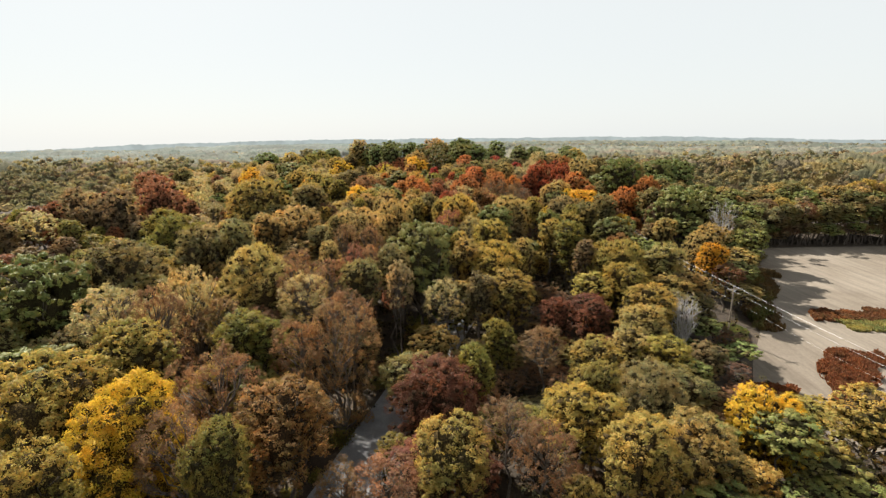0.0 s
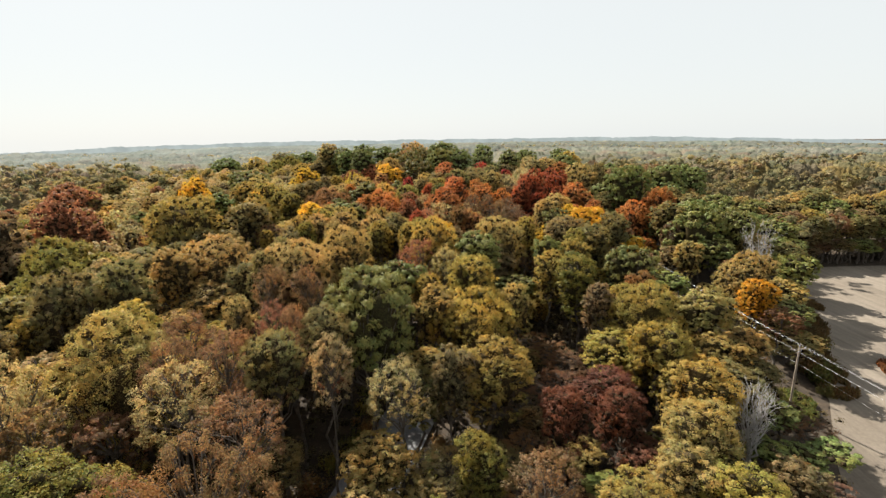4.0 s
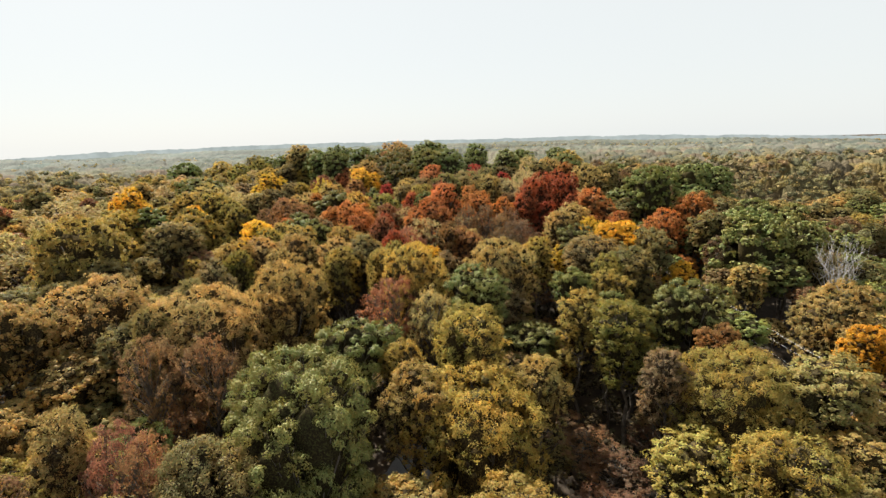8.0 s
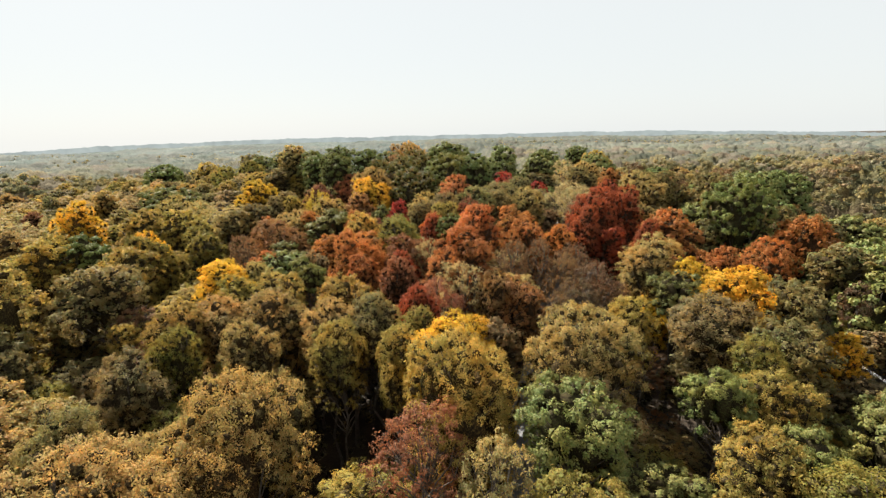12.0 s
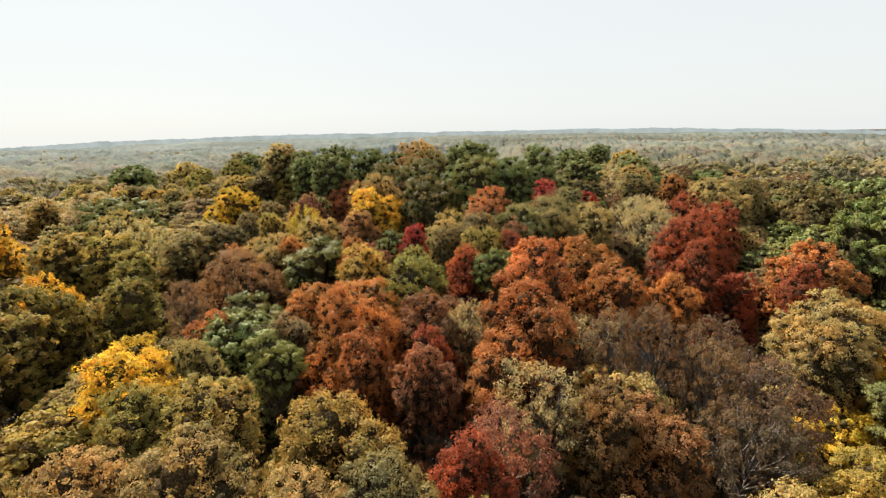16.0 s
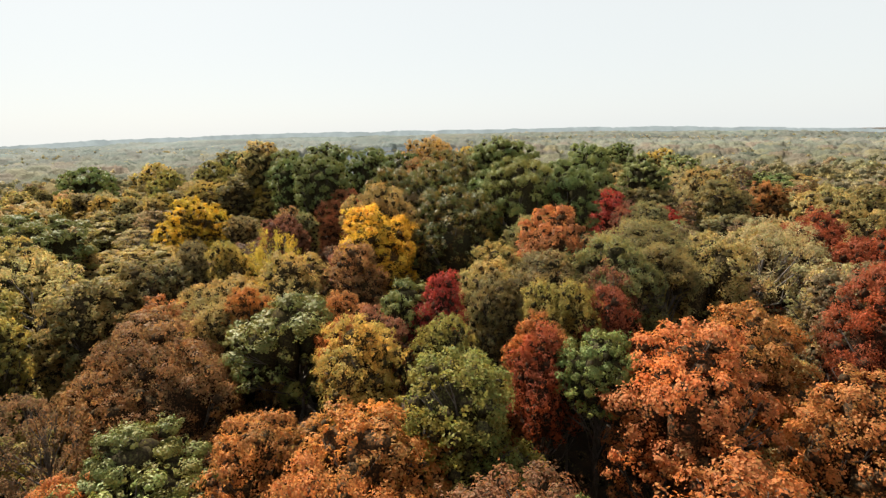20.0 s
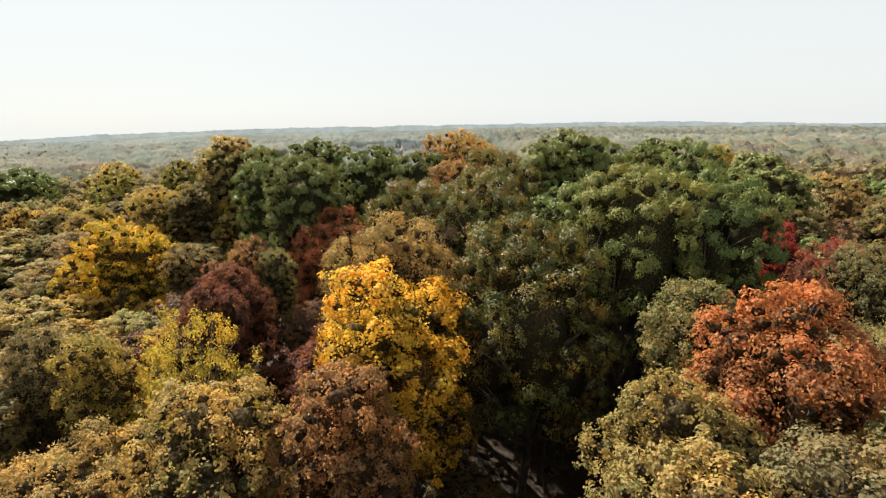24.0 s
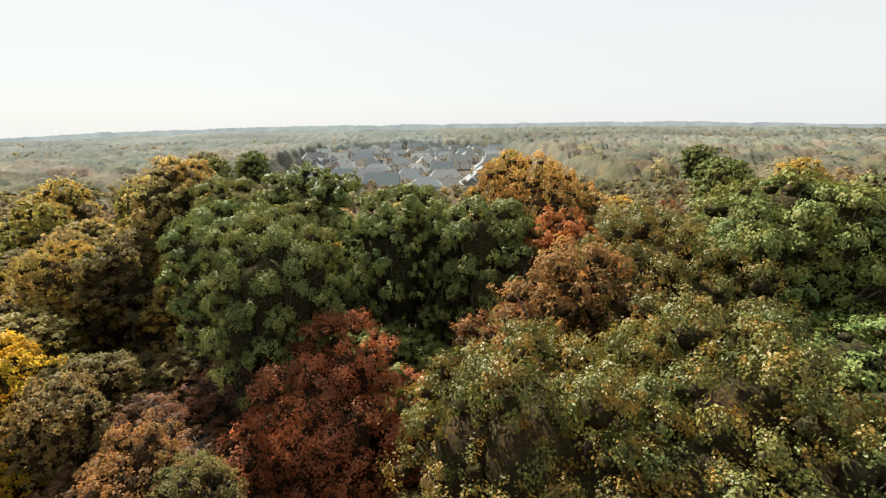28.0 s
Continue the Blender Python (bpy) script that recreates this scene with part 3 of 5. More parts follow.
# leaf colour, kind of tree and wording for each code
TINT = {
    "Y": ((0.74, 0.45, 0.045), "maple", "maple tree with a bright golden yellow autumn crown"),
    "yo": ((0.58, 0.30, 0.03), "poplar", "slender tree with glowing orange-yellow leaves at the field edge"),
    "ly": ((0.38, 0.29, 0.072), "walnut", "walnut tree with a dull yellow-olive autumn crown"),
    "y": ((0.49, 0.345, 0.08), "hickory", "hickory tree with warm yellow-tan leaves"),
    "t": ((0.42, 0.31, 0.105), "hickory", "tan and brown rounded hickory tree among the woods"),
    "ts": ((0.45, 0.355, 0.155), "ash", "thin tan-leaved ash tree with bare twigs showing"),
    "ys": ((0.56, 0.40, 0.06), "ash", "thin golden yellow ash tree with gaps between its leaf sprays"),
    "b": ((0.27, 0.195, 0.09), "beech", "dull brown broad-crowned beech tree"),
    "bs": ((0.25, 0.145, 0.07), "cherry", "nearly bare brown cherry tree with sparse leaves"),
    "bd": ((0.185, 0.112, 0.06), "ash", "thin dark brown ash tree with few leaves"),
    "ru": ((0.3, 0.135, 0.065), "maple", "rust-brown dense rounded maple tree"),
    "rr": ((0.42, 0.175, 0.07), "maple", "tall maple tree with a rust-red autumn crown"),
    "tb": ((0.35, 0.26, 0.085), "hickory", "broad hickory tree with dull gold-brown leaves"),
    "rk": ((0.19, 0.08, 0.045), "maple", "dark rust-brown maple tree with a dense rounded crown"),
    "rs": ((0.3, 0.13, 0.07), "ash", "thin reddish-brown ash tree with sparse leaves"),
    "o": ((0.45, 0.187, 0.055), "maple", "maple tree with an orange autumn crown"),
    "ob": ((0.3, 0.165, 0.06), "maple", "maple tree with thinning orange-brown leaves"),
    "rd": ((0.32, 0.085, 0.036), "red_maple", "red maple tree with a deep red autumn crown"),
    "cr": ((0.33, 0.05, 0.034), "red_maple", "small crimson red maple tree among duller trees"),
    "ol": ((0.24, 0.205, 0.08), "elm", "olive-green elm tree turning brown"),
    "yg": ((0.25, 0.225, 0.055), "poplar", "yellow-green poplar tree just beginning to turn"),
    "g": ((0.2, 0.215, 0.055), "oak", "green oak tree with a full rounded crown"),
    "dg": ((0.205, 0.23, 0.062), "oak", "dark green oak tree with heavy billowing boughs"),
    "pg": ((0.20, 0.205, 0.055), "oak", "pale grey-green oak tree with sunlit boughs"),
    "G": ((0.132, 0.130, 0.030), "white_oak", "large green-gold oak tree with glossy leaves"),
    "fe": ((0.225, 0.205, 0.07), "locust", "feathery olive locust tree with flat layered boughs"),
}
PLANTED = []


def plant(x, y, top, radius, code, fine=None):
    """A tree that stands on the ground at x, y, reaches up to top and has a crown of that radius."""
    if code == "x":
        return bare_tree(x, y, top, radius)
    tint, kind, words = TINT[code]
    base = ground_z(x, y)
    radius = min(radius, 5.6) * 1.22
    tall = max(6.0, top - base)
    if kind in ("hickory", "walnut", "elm") and radius < 2.4:
        kind = "poplar"
    if fine is None:
        fine = 1 if (-70 < x < 60 and 15 < y < 240) or (x < 82 and 15 < y < 130) else 0
        if (-32 < x < 34 and 25 < y < 210) or code == "fe":
            fine = 2
    size = "slim" if radius < 4.3 else "wide"
    trunk, crown = stock(kind, size, fine, len(PLANTED) % 2)
    thing = new(kind + "_tree")
    k = radius / SIZES[size]
    thing.matrix_basis = pose(x, y, base - 0.1, 0, 0, rng.uniform(0, 360))
    stretch = tall / TALL
    up = stretch if kind in ("ash", "cherry") else min(1.1 * stretch, 0.65 * k + 0.35 * stretch)
    part("trunk", trunk, None, thing).matrix_basis = Matrix.Diagonal((k, k, stretch, 1))
    c = part("crown", crown, None, thing)
    c.matrix_basis = pose(0, 0, tall - TALL * up) @ Matrix.Diagonal((k, k, up, 1))
    j = rng.normal(0, 0.035, 3) + rng.normal(0, 0.07)
    c.color = (*[float(max(0.01, 0.86 * v * (1 + d))) for v, d in zip((tint[0], tint[1], tint[2] * 1.22), j)], {"G": 0.25, "g": 0.85, "yg": 0.7, "ol": 0.8, "pg": 0.85, "Y": 0.8}.get(code, 1.0))
    tagged(thing, words, "tree", "woodland trees")
    PLANTED.append((x, y, top, radius, code))
    return thing


def bare_tree(x, y, top, radius):
    """A dead tree: pale limbs and fans of bare twigs."""
    r = np.random.default_rng(5 + int(x * 3) % 7)
    base = ground_z(x, y)
    tall = top - base
    thing = new("dead_tree")
    thing.matrix_basis = pose(x, y, base - 0.1)
    verts, faces = [], []
    tube(bend(np.zeros(3), np.array((0.2, 0, tall * 0.5)), r, 0, 5), [0.3, 0.27, 0.24, 0.2, 0.17], 7, verts, faces)
    part("trunk", mesh_of("trunk", verts, faces, BARK_PALE, True), None, thing)
    for k in range(22):
        verts, faces = [], []
        w, q = k * 2.4, math.sqrt((k + 0.5) / 22)
        tip = np.array((math.cos(w) * radius * q, math.sin(w) * radius * q, tall * (0.74 + 0.26 * math.sqrt(1 - 0.85 * q * q)) * r.uniform(0.95, 1.0)))
        way = bend(np.array((0.15, 0, tall * r.uniform(0.36, 0.5))), tip, r, -0.4, 7)
        tube(way, [0.085, 0.072, 0.06, 0.048, 0.036, 0.024, 0.010], 5, verts, faces)
        for i in range(15):
            a = way[2 + i % 5]
            e = (tip - way[0]) / np.linalg.norm(tip - way[0]) + r.normal(0, 0.38, 3)
            e = a + e / np.linalg.norm(e) * r.uniform(0.8, 1.9)
            tube(np.array((a, (a + e) / 2 + r.normal(0, 0.06, 3), e)), [0.024, 0.016, 0.006], 3, verts, faces)
        part("limb", mesh_of("limb", verts, faces, BARK_PALE, True), None, thing)
    tagged(thing, "bare dead tree with a fan of pale grey twigs", "tree", "woodland trees")
    PLANTED.append((x, y, top, radius, "b"))
    return thing

plant(-29.7, 28.6, 21.4, 2.3, "ly")
plant(-17.8, 32.4, 21.0, 2.1, "yg")
plant(-21.9, 33.6, 21.3, 2.4, "bs")
plant(16.9, 35.7, 18.7, 2.7, "ly")
plant(-27.4, 36.4, 22.5, 4.6, "Y")
plant(8.9, 36.9, 17.7, 2.2, "bs")
plant(0.5, 37.1, 17.7, 2.6, "ly")
plant(22.3, 37.9, 17.5, 2.7, "t")
plant(-15.1, 39.6, 20.3, 3.5, "ob")
plant(6.1, 41.5, 17.2, 2.4, "bs")
plant(-39.7, 42.0, 21.9, 4.7, "ly")
plant(13.9, 43.0, 17.3, 3.1, "ly")
plant(35.1, 43.5, 13.8, 2.3, "g")
plant(-23.8, 44.6, 21.1, 4.4, "bs")
plant(45.5, 45.3, 15.1, 3.0, "ly")
plant(35.4, 47.4, 14.6, 3.6, "Y")
plant(17.2, 48.3, 17.4, 2.3, "yg")
plant(23.8, 49.8, 16.3, 3.9, "ol")
plant(-35.8, 50.8, 22.2, 3.1, "ly")
plant(-0.9, 50.9, 16.9, 4.6, "rk")
plant(-18.0, 53.6, 20.5, 2.5, "bs")
plant(-24.7, 54.7, 21.3, 3.4, "yg")
plant(3.6, 54.9, 16.7, 2.1, "yg")
plant(-13.9, 56.0, 21.6, 4.4, "bs")
plant(-38.2, 58.7, 23.5, 3.6, "bs")
plant(-44.3, 58.7, 23.6, 3.3, "ts")
plant(13.0, 60.1, 16.6, 2.6, "bs")
plant(-13.7, 63.7, 21.2, 3.0, "bs")
plant(7.5, 63.9, 16.4, 2.1, "yg")
plant(37.3, 69.8, 17.0, 2.0, "x")
plant(-37.3, 66.2, 24.3, 3.8, "ts")
plant(-20.3, 66.4, 22.8, 3.2, "ts")
plant(-60.6, 67.6, 25.5, 8.0, "g")
plant(17.4, 69.9, 17.5, 2.1, "rk")
plant(0.0, 70.3, 20.5, 2.7, "ts")
plant(-23.3, 70.3, 23.9, 2.2, "bs")
plant(23.6, 70.5, 16.8, 2.0, "rk")
plant(-7.3, 71.4, 23.5, 1.9, "ts")
plant(33.1, 72.4, 18.5, 3.0, "y")
plant(29.8, 66.1, 17.5, 3.0, "t")
plant(29.5, 59.4, 15.5, 2.8, "ly")
plant(26.1, 61.4, 16.0, 2.6, "t")
plant(20.0, 57.5, 16.0, 2.6, "ly")
plant(27.3, 52.0, 14.5, 3.2, "ol")
plant(34.0, 59.7, 12.0, 1.8, "g")
plant(41.2, 82.6, 17.0, 2.9, "t")
plant(45.2, 81.5, 14.0, 2.6, "ol")
plant(46.6, 86.6, 16.0, 2.8, "t")
plant(39.6, 77.0, 15.5, 2.8, "ol")
plant(43.4, 76.0, 11.5, 2.4, "dg")
plant(38.0, 64.0, 12.5, 2.2, "b")
plant(-13.1, 72.0, 23.4, 2.3, "ol")
plant(-18.3, 72.1, 23.6, 2.3, "bs")
plant(-31.2, 72.8, 25.2, 5.2, "t")
plant(5.7, 73.5, 20.7, 2.0, "b")
plant(10.2, 75.4, 20.4, 3.3, "ly")
plant(-8.4, 75.5, 24.8, 2.3, "ol")
plant(-23.8, 76.6, 24.3, 2.6, "bs")
plant(-12.4, 77.1, 24.7, 1.9, "bs")
plant(-55.1, 77.7, 25.5, 5.2, "ol")
plant(24.2, 76.0, 15.8, 3.2, "rk")
plant(-15.5, 78.5, 24.7, 1.8, "rs")
plant(31.5, 79.0, 20.5, 3.0, "ly")
plant(-32.5, 79.2, 24.5, 2.7, "ly")
plant(-19.9, 80.2, 24.7, 1.8, "t")
plant(-4.6, 81.4, 27.4, 4.4, "pg")
plant(-2.9, 84.8, 24.7, 1.8, "pg")
plant(-7.8, 85.4, 24.9, 2.4, "pg")
plant(9.2, 87.1, 22.8, 4.6, "y")
plant(4.2, 87.2, 23.3, 2.4, "t")
plant(41.9, 88.5, 21.5, 3.2, "t")
plant(15.2, 88.7, 23.0, 2.1, "t")
plant(33.9, 88.8, 22.3, 4.4, "ly")
plant(-46.7, 89.2, 25.8, 3.8, "ol")
plant(-19.1, 89.4, 26.1, 2.0, "bs")
plant(-14.0, 90.1, 25.8, 1.9, "bs")
plant(27.6, 90.3, 22.2, 1.8, "b")
plant(3.0, 91.1, 23.9, 1.8, "ly")
plant(-8.9, 92.4, 21.0, 2.6, "bd")
plant(-42.1, 92.8, 26.2, 3.9, "ol")
plant(9.5, 93.3, 25.8, 2.8, "ly")
plant(-1.9, 93.4, 25.2, 3.0, "pg")
plant(-22.0, 95.2, 26.7, 1.8, "ol")
plant(36.0, 95.4, 22.3, 1.8, "ob")
plant(9.8, 97.3, 24.8, 2.6, "ly")
plant(26.5, 97.4, 24.4, 3.4, "yg")
plant(-17.7, 97.7, 27.8, 4.2, "t")
plant(-37.1, 98.0, 26.6, 2.5, "t")
plant(58.7, 101.5, 18.6, 2.5, "yo")
plant(5.6, 100.5, 25.7, 2.0, "ts")
plant(27.2, 102.1, 23.8, 1.8, "pg")
plant(23.5, 102.5, 24.1, 2.3, "ly")
plant(0.9, 103.2, 26.3, 2.7, "rs")
plant(60.6, 104.0, 17.0, 2.2, "t")
plant(-22.0, 103.5, 26.8, 2.0, "ol")
plant(11.6, 104.1, 27.3, 2.8, "pg")
plant(-32.6, 104.7, 27.4, 5.0, "t")
plant(-12.3, 104.8, 28.4, 4.2, "t")
plant(38.2, 105.2, 23.9, 3.7, "g")
plant(4.0, 108.1, 29.1, 3.6, "y")
plant(-63.6, 108.3, 24.8, 4.6, "yg")
plant(29.2, 108.4, 24.8, 2.2, "ly")
plant(24.5, 108.9, 25.2, 2.0, "g")
plant(62.9, 111.3, 21.1, 4.0, "t")
plant(-22.5, 111.3, 27.3, 2.2, "b")
plant(30.4, 112.9, 25.7, 2.0, "yg")
plant(3.3, 114.9, 27.4, 3.1, "Y")
plant(34.4, 115.0, 26.0, 2.8, "ol")
plant(-0.9, 115.1, 27.2, 1.8, "ly")
plant(-20.7, 115.6, 27.5, 1.8, "yg")
plant(-68.4, 116.0, 25.5, 5.6, "yg")
plant(-6.7, 116.5, 27.4, 2.0, "ly")
plant(15.7, 116.9, 27.5, 4.2, "t")
plant(-15.1, 117.1, 27.3, 2.1, "t")
plant(4.8, 118.2, 27.1, 2.4, "Y")
plant(0.7, 119.1, 27.3, 1.8, "yg")
plant(-83.2, 120.0, 29.7, 5.1, "b")
plant(30.4, 120.1, 26.8, 3.1, "ol")
plant(-23.3, 120.4, 27.9, 2.2, "ly")
plant(-8.3, 120.7, 27.8, 2.1, "t")
plant(-4.0, 121.2, 27.8, 2.3, "ol")
plant(22.8, 121.8, 26.7, 2.1, "y")
plant(72.3, 122.1, 24.4, 3.8, "x")
plant(-19.8, 122.6, 27.9, 2.2, "t")
plant(-94.7, 122.9, 30.1, 5.9, "b")
plant(0.6, 122.9, 28.2, 1.8, "rd")
plant(-14.5, 123.5, 28.0, 2.6, "t")
plant(41.5, 123.7, 26.8, 2.6, "ol")
plant(2.7, 125.2, 28.4, 2.5, "rs")
plant(35.8, 125.3, 27.8, 3.3, "Y")
plant(-48.7, 125.3, 31.6, 5.5, "ly")
plant(-7.3, 126.0, 28.6, 3.0, "ly")
plant(11.7, 126.1, 27.7, 2.6, "ob")
plant(18.1, 126.3, 27.5, 2.6, "bd")
plant(9.3, 126.9, 28.5, 1.8, "ob")
plant(30.9, 127.9, 27.2, 2.1, "g")
plant(5.6, 128.8, 29.1, 2.3, "ts")
plant(39.2, 128.9, 27.2, 3.4, "Y")
plant(-15.9, 128.9, 28.4, 2.5, "ly")
plant(-20.7, 129.1, 28.1, 2.1, "ly")
plant(22.1, 130.0, 28.1, 2.8, "bd")
plant(-36.7, 130.9, 29.3, 3.4, "ol")
plant(18.8, 131.7, 28.9, 1.8, "bs")
plant(-1.8, 131.8, 29.1, 1.8, "ru")
plant(3.9, 132.5, 29.7, 2.3, "o")
plant(-55.0, 132.6, 30.6, 5.0, "ly")
plant(35.0, 132.7, 27.5, 1.9, "Y")
plant(-23.5, 133.1, 28.8, 2.8, "Y")
plant(-79.0, 133.4, 31.8, 5.5, "ru")
plant(64.8, 133.7, 26.2, 5.5, "g")
plant(74.1, 134.6, 25.6, 4.6, "g")
plant(21.0, 134.9, 29.3, 2.4, "bd")
plant(30.6, 135.1, 28.4, 2.5, "t")
plant(-6.8, 135.3, 28.7, 1.8, "o")
plant(-1.4, 135.3, 29.0, 1.8, "rd")
plant(13.2, 135.6, 30.0, 1.8, "bd")
plant(16.4, 135.9, 29.9, 1.8, "bd")
plant(41.5, 135.9, 27.8, 2.1, "o")
plant(-14.2, 136.8, 28.1, 1.8, "g")
plant(-25.3, 136.9, 28.0, 2.3, "Y")
plant(-20.9, 137.1, 27.7, 1.8, "t")
plant(6.7, 138.4, 31.1, 3.2, "o")
plant(33.0, 138.7, 29.1, 3.3, "t")
plant(2.0, 139.0, 29.8, 1.8, "ts")
plant(61.6, 140.2, 26.2, 3.1, "ol")
plant(-1.2, 140.3, 29.9, 2.9, "ru")
plant(-8.4, 140.8, 30.7, 3.6, "o")
plant(-39.4, 140.9, 29.2, 3.0, "ly")
plant(69.4, 141.0, 26.6, 5.9, "g")
plant(20.8, 141.7, 30.4, 1.8, "o")
plant(-14.6, 142.4, 27.6, 1.8, "b")
plant(-18.9, 143.3, 27.5, 3.0, "dg")
plant(-53.7, 144.0, 29.9, 3.0, "y")
plant(34.9, 144.3, 30.3, 1.8, "rd")
plant(16.3, 144.4, 31.2, 2.6, "o")
plant(-22.3, 144.5, 27.3, 1.9, "o")
plant(-7.8, 145.8, 29.6, 3.3, "o")
plant(55.7, 146.7, 26.2, 3.8, "o")
plant(-41.1, 146.8, 29.7, 3.9, "yg")
plant(-13.1, 147.1, 28.9, 2.4, "o")
plant(-19.9, 147.2, 27.8, 2.5, "g")
plant(9.2, 147.3, 32.8, 3.0, "o")
plant(-50.3, 147.6, 29.8, 2.4, "dg")
plant(-2.7, 149.0, 30.8, 3.4, "yg")
plant(27.0, 149.2, 31.9, 2.0, "rd")
plant(-33.0, 149.9, 29.1, 2.8, "yg")
plant(-27.3, 150.1, 28.8, 1.8, "bs")
plant(64.0, 150.3, 29.1, 3.9, "o")
plant(-42.4, 150.7, 29.6, 2.3, "Y")
plant(5.6, 151.1, 31.0, 1.8, "g")
plant(41.8, 151.2, 30.5, 3.5, "o")
plant(15.9, 152.3, 31.7, 2.6, "o")
plant(2.8, 152.7, 30.5, 1.8, "rd")
plant(-9.2, 153.6, 31.1, 2.4, "y")
plant(3.0, 154.6, 30.7, 1.8, "o")
plant(-3.2, 156.0, 30.3, 1.8, "yg")
plant(30.9, 156.1, 34.0, 4.0, "rd")
plant(-10.2, 156.6, 30.2, 1.8, "o")
plant(8.3, 156.9, 31.8, 1.8, "rd")
plant(-24.3, 157.2, 29.7, 4.6, "ob")
plant(6.2, 157.7, 31.9, 1.8, "ly")
plant(-8.5, 158.2, 30.2, 1.8, "ru")
plant(4.2, 158.6, 31.7, 1.8, "ly")
plant(9.4, 159.7, 32.5, 2.1, "rs")
plant(-15.4, 160.1, 30.8, 3.4, "pg")
plant(-38.9, 160.3, 29.6, 2.1, "ly")
plant(59.2, 160.5, 34.0, 5.0, "g")
plant(0.7, 160.6, 31.3, 1.8, "ol")
plant(-3.5, 160.9, 31.8, 2.0, "cr")
plant(-11.3, 161.5, 30.4, 1.8, "o")
plant(-6.2, 161.8, 30.9, 1.8, "g")
plant(-26.6, 162.4, 28.8, 3.4, "ob")
plant(5.6, 162.5, 32.6, 3.0, "ol")
plant(-22.4, 163.0, 29.0, 1.8, "t")
plant(10.9, 163.0, 33.5, 3.0, "ol")
plant(1.6, 163.5, 32.1, 2.8, "tb")
plant(15.9, 164.0, 32.7, 2.1, "fe")
plant(-20.3, 164.6, 29.9, 1.8, "o")
plant(-44.5, 165.1, 30.6, 2.9, "ly")
plant(-101.1, 165.1, 31.5, 8.0, "ru")
plant(-28.1, 165.9, 28.8, 2.3, "o")
plant(-51.2, 165.9, 30.9, 3.4, "ly")
plant(20.8, 166.0, 32.9, 3.0, "t")
plant(1.8, 166.7, 32.6, 2.6, "tb")
plant(-23.0, 167.7, 29.8, 3.6, "t")
plant(-35.2, 167.9, 30.0, 3.2, "ol")
plant(-17.4, 169.1, 31.6, 2.7, "t")
plant(7.5, 169.1, 35.4, 2.9, "rr")
plant(-11.5, 169.5, 32.5, 2.6, "ob")
plant(16.2, 169.9, 33.6, 5.0, "fe")
plant(41.7, 170.2, 32.4, 3.9, "rd")
plant(-32.5, 172.1, 30.5, 2.6, "ol")
plant(30.9, 172.6, 33.3, 5.0, "ts")
plant(-45.1, 172.7, 31.5, 4.9, "ts")
plant(-26.0, 174.9, 31.7, 1.8, "ly")
plant(-20.8, 175.2, 32.3, 3.7, "ys")
plant(7.3, 175.4, 33.3, 2.6, "ol")
plant(-10.2, 175.6, 34.8, 3.5, "Y")
plant(-69.9, 175.8, 31.6, 3.7, "Y")
plant(-30.0, 176.2, 31.5, 1.8, "ol")
plant(41.0, 177.9, 32.9, 4.4, "rd")
plant(-51.3, 179.6, 31.9, 4.0, "t")
plant(-21.9, 180.8, 32.7, 1.8, "rk")
plant(-9.0, 181.3, 36.5, 4.2, "tb")
plant(-1.2, 181.3, 36.0, 5.2, "G")
plant(22.4, 181.7, 33.6, 2.1, "ol")
plant(1.4, 183.7, 34.8, 1.8, "G")
plant(20.9, 184.0, 33.5, 1.8, "rs")
plant(12.8, 184.2, 38.6, 3.7, "dg")
plant(-21.8, 184.4, 32.7, 1.8, "rk")
plant(6.8, 184.5, 39.0, 4.2, "g")
plant(-7.6, 187.0, 34.8, 3.1, "b")
plant(21.0, 188.8, 34.0, 3.0, "cr")
plant(-3.7, 189.8, 38.4, 4.0, "G")
plant(-59.0, 190.9, 32.4, 5.7, "pg")
plant(-8.7, 191.6, 37.6, 4.2, "G")
plant(-26.1, 191.6, 30.8, 2.0, "ru")
plant(53.8, 191.9, 33.1, 6.0, "t")
plant(73.8, 193.0, 32.1, 5.8, "ol")
plant(4.8, 193.4, 36.7, 3.0, "dg")
plant(9.8, 193.8, 38.0, 3.6, "dg")
plant(-22.3, 194.3, 31.2, 1.8, "ol")
plant(62.1, 194.5, 32.6, 4.6, "ol")
plant(-0.8, 195.2, 37.0, 2.8, "G")
plant(-24.7, 195.2, 32.0, 2.2, "ob")
plant(87.3, 195.6, 31.7, 7.2, "dg")
plant(41.4, 197.5, 33.9, 3.3, "ol")
plant(-5.0, 200.0, 38.3, 3.2, "ob")
plant(50.5, 200.4, 33.4, 2.8, "o")
plant(21.5, 200.4, 36.1, 3.7, "dg")
plant(97.0, 200.9, 31.2, 5.8, "dg")
plant(-0.3, 201.5, 39.3, 4.2, "G")
plant(7.5, 202.0, 40.6, 4.6, "g")
plant(6.5, 202.6, 41.2, 3.5, "g")
plant(-17.4, 202.9, 33.2, 4.9, "rr")
plant(-35.2, 203.4, 29.4, 2.0, "ol")
plant(-43.7, 204.0, 32.4, 5.2, "Y")
plant(22.1, 206.4, 39.8, 3.6, "dg")
plant(-22.5, 206.7, 38.8, 3.6, "dg")
plant(-8.5, 211.1, 38.8, 3.6, "dg")
plant(-2.6, 211.9, 37.7, 3.1, "o")
plant(3.4, 212.2, 38.0, 2.6, "ol")
plant(-14.7, 213.6, 39.4, 3.6, "dg")
plant(41.1, 214.3, 34.9, 4.8, "ts")
plant(-28.6, 214.7, 38.3, 4.0, "dg")
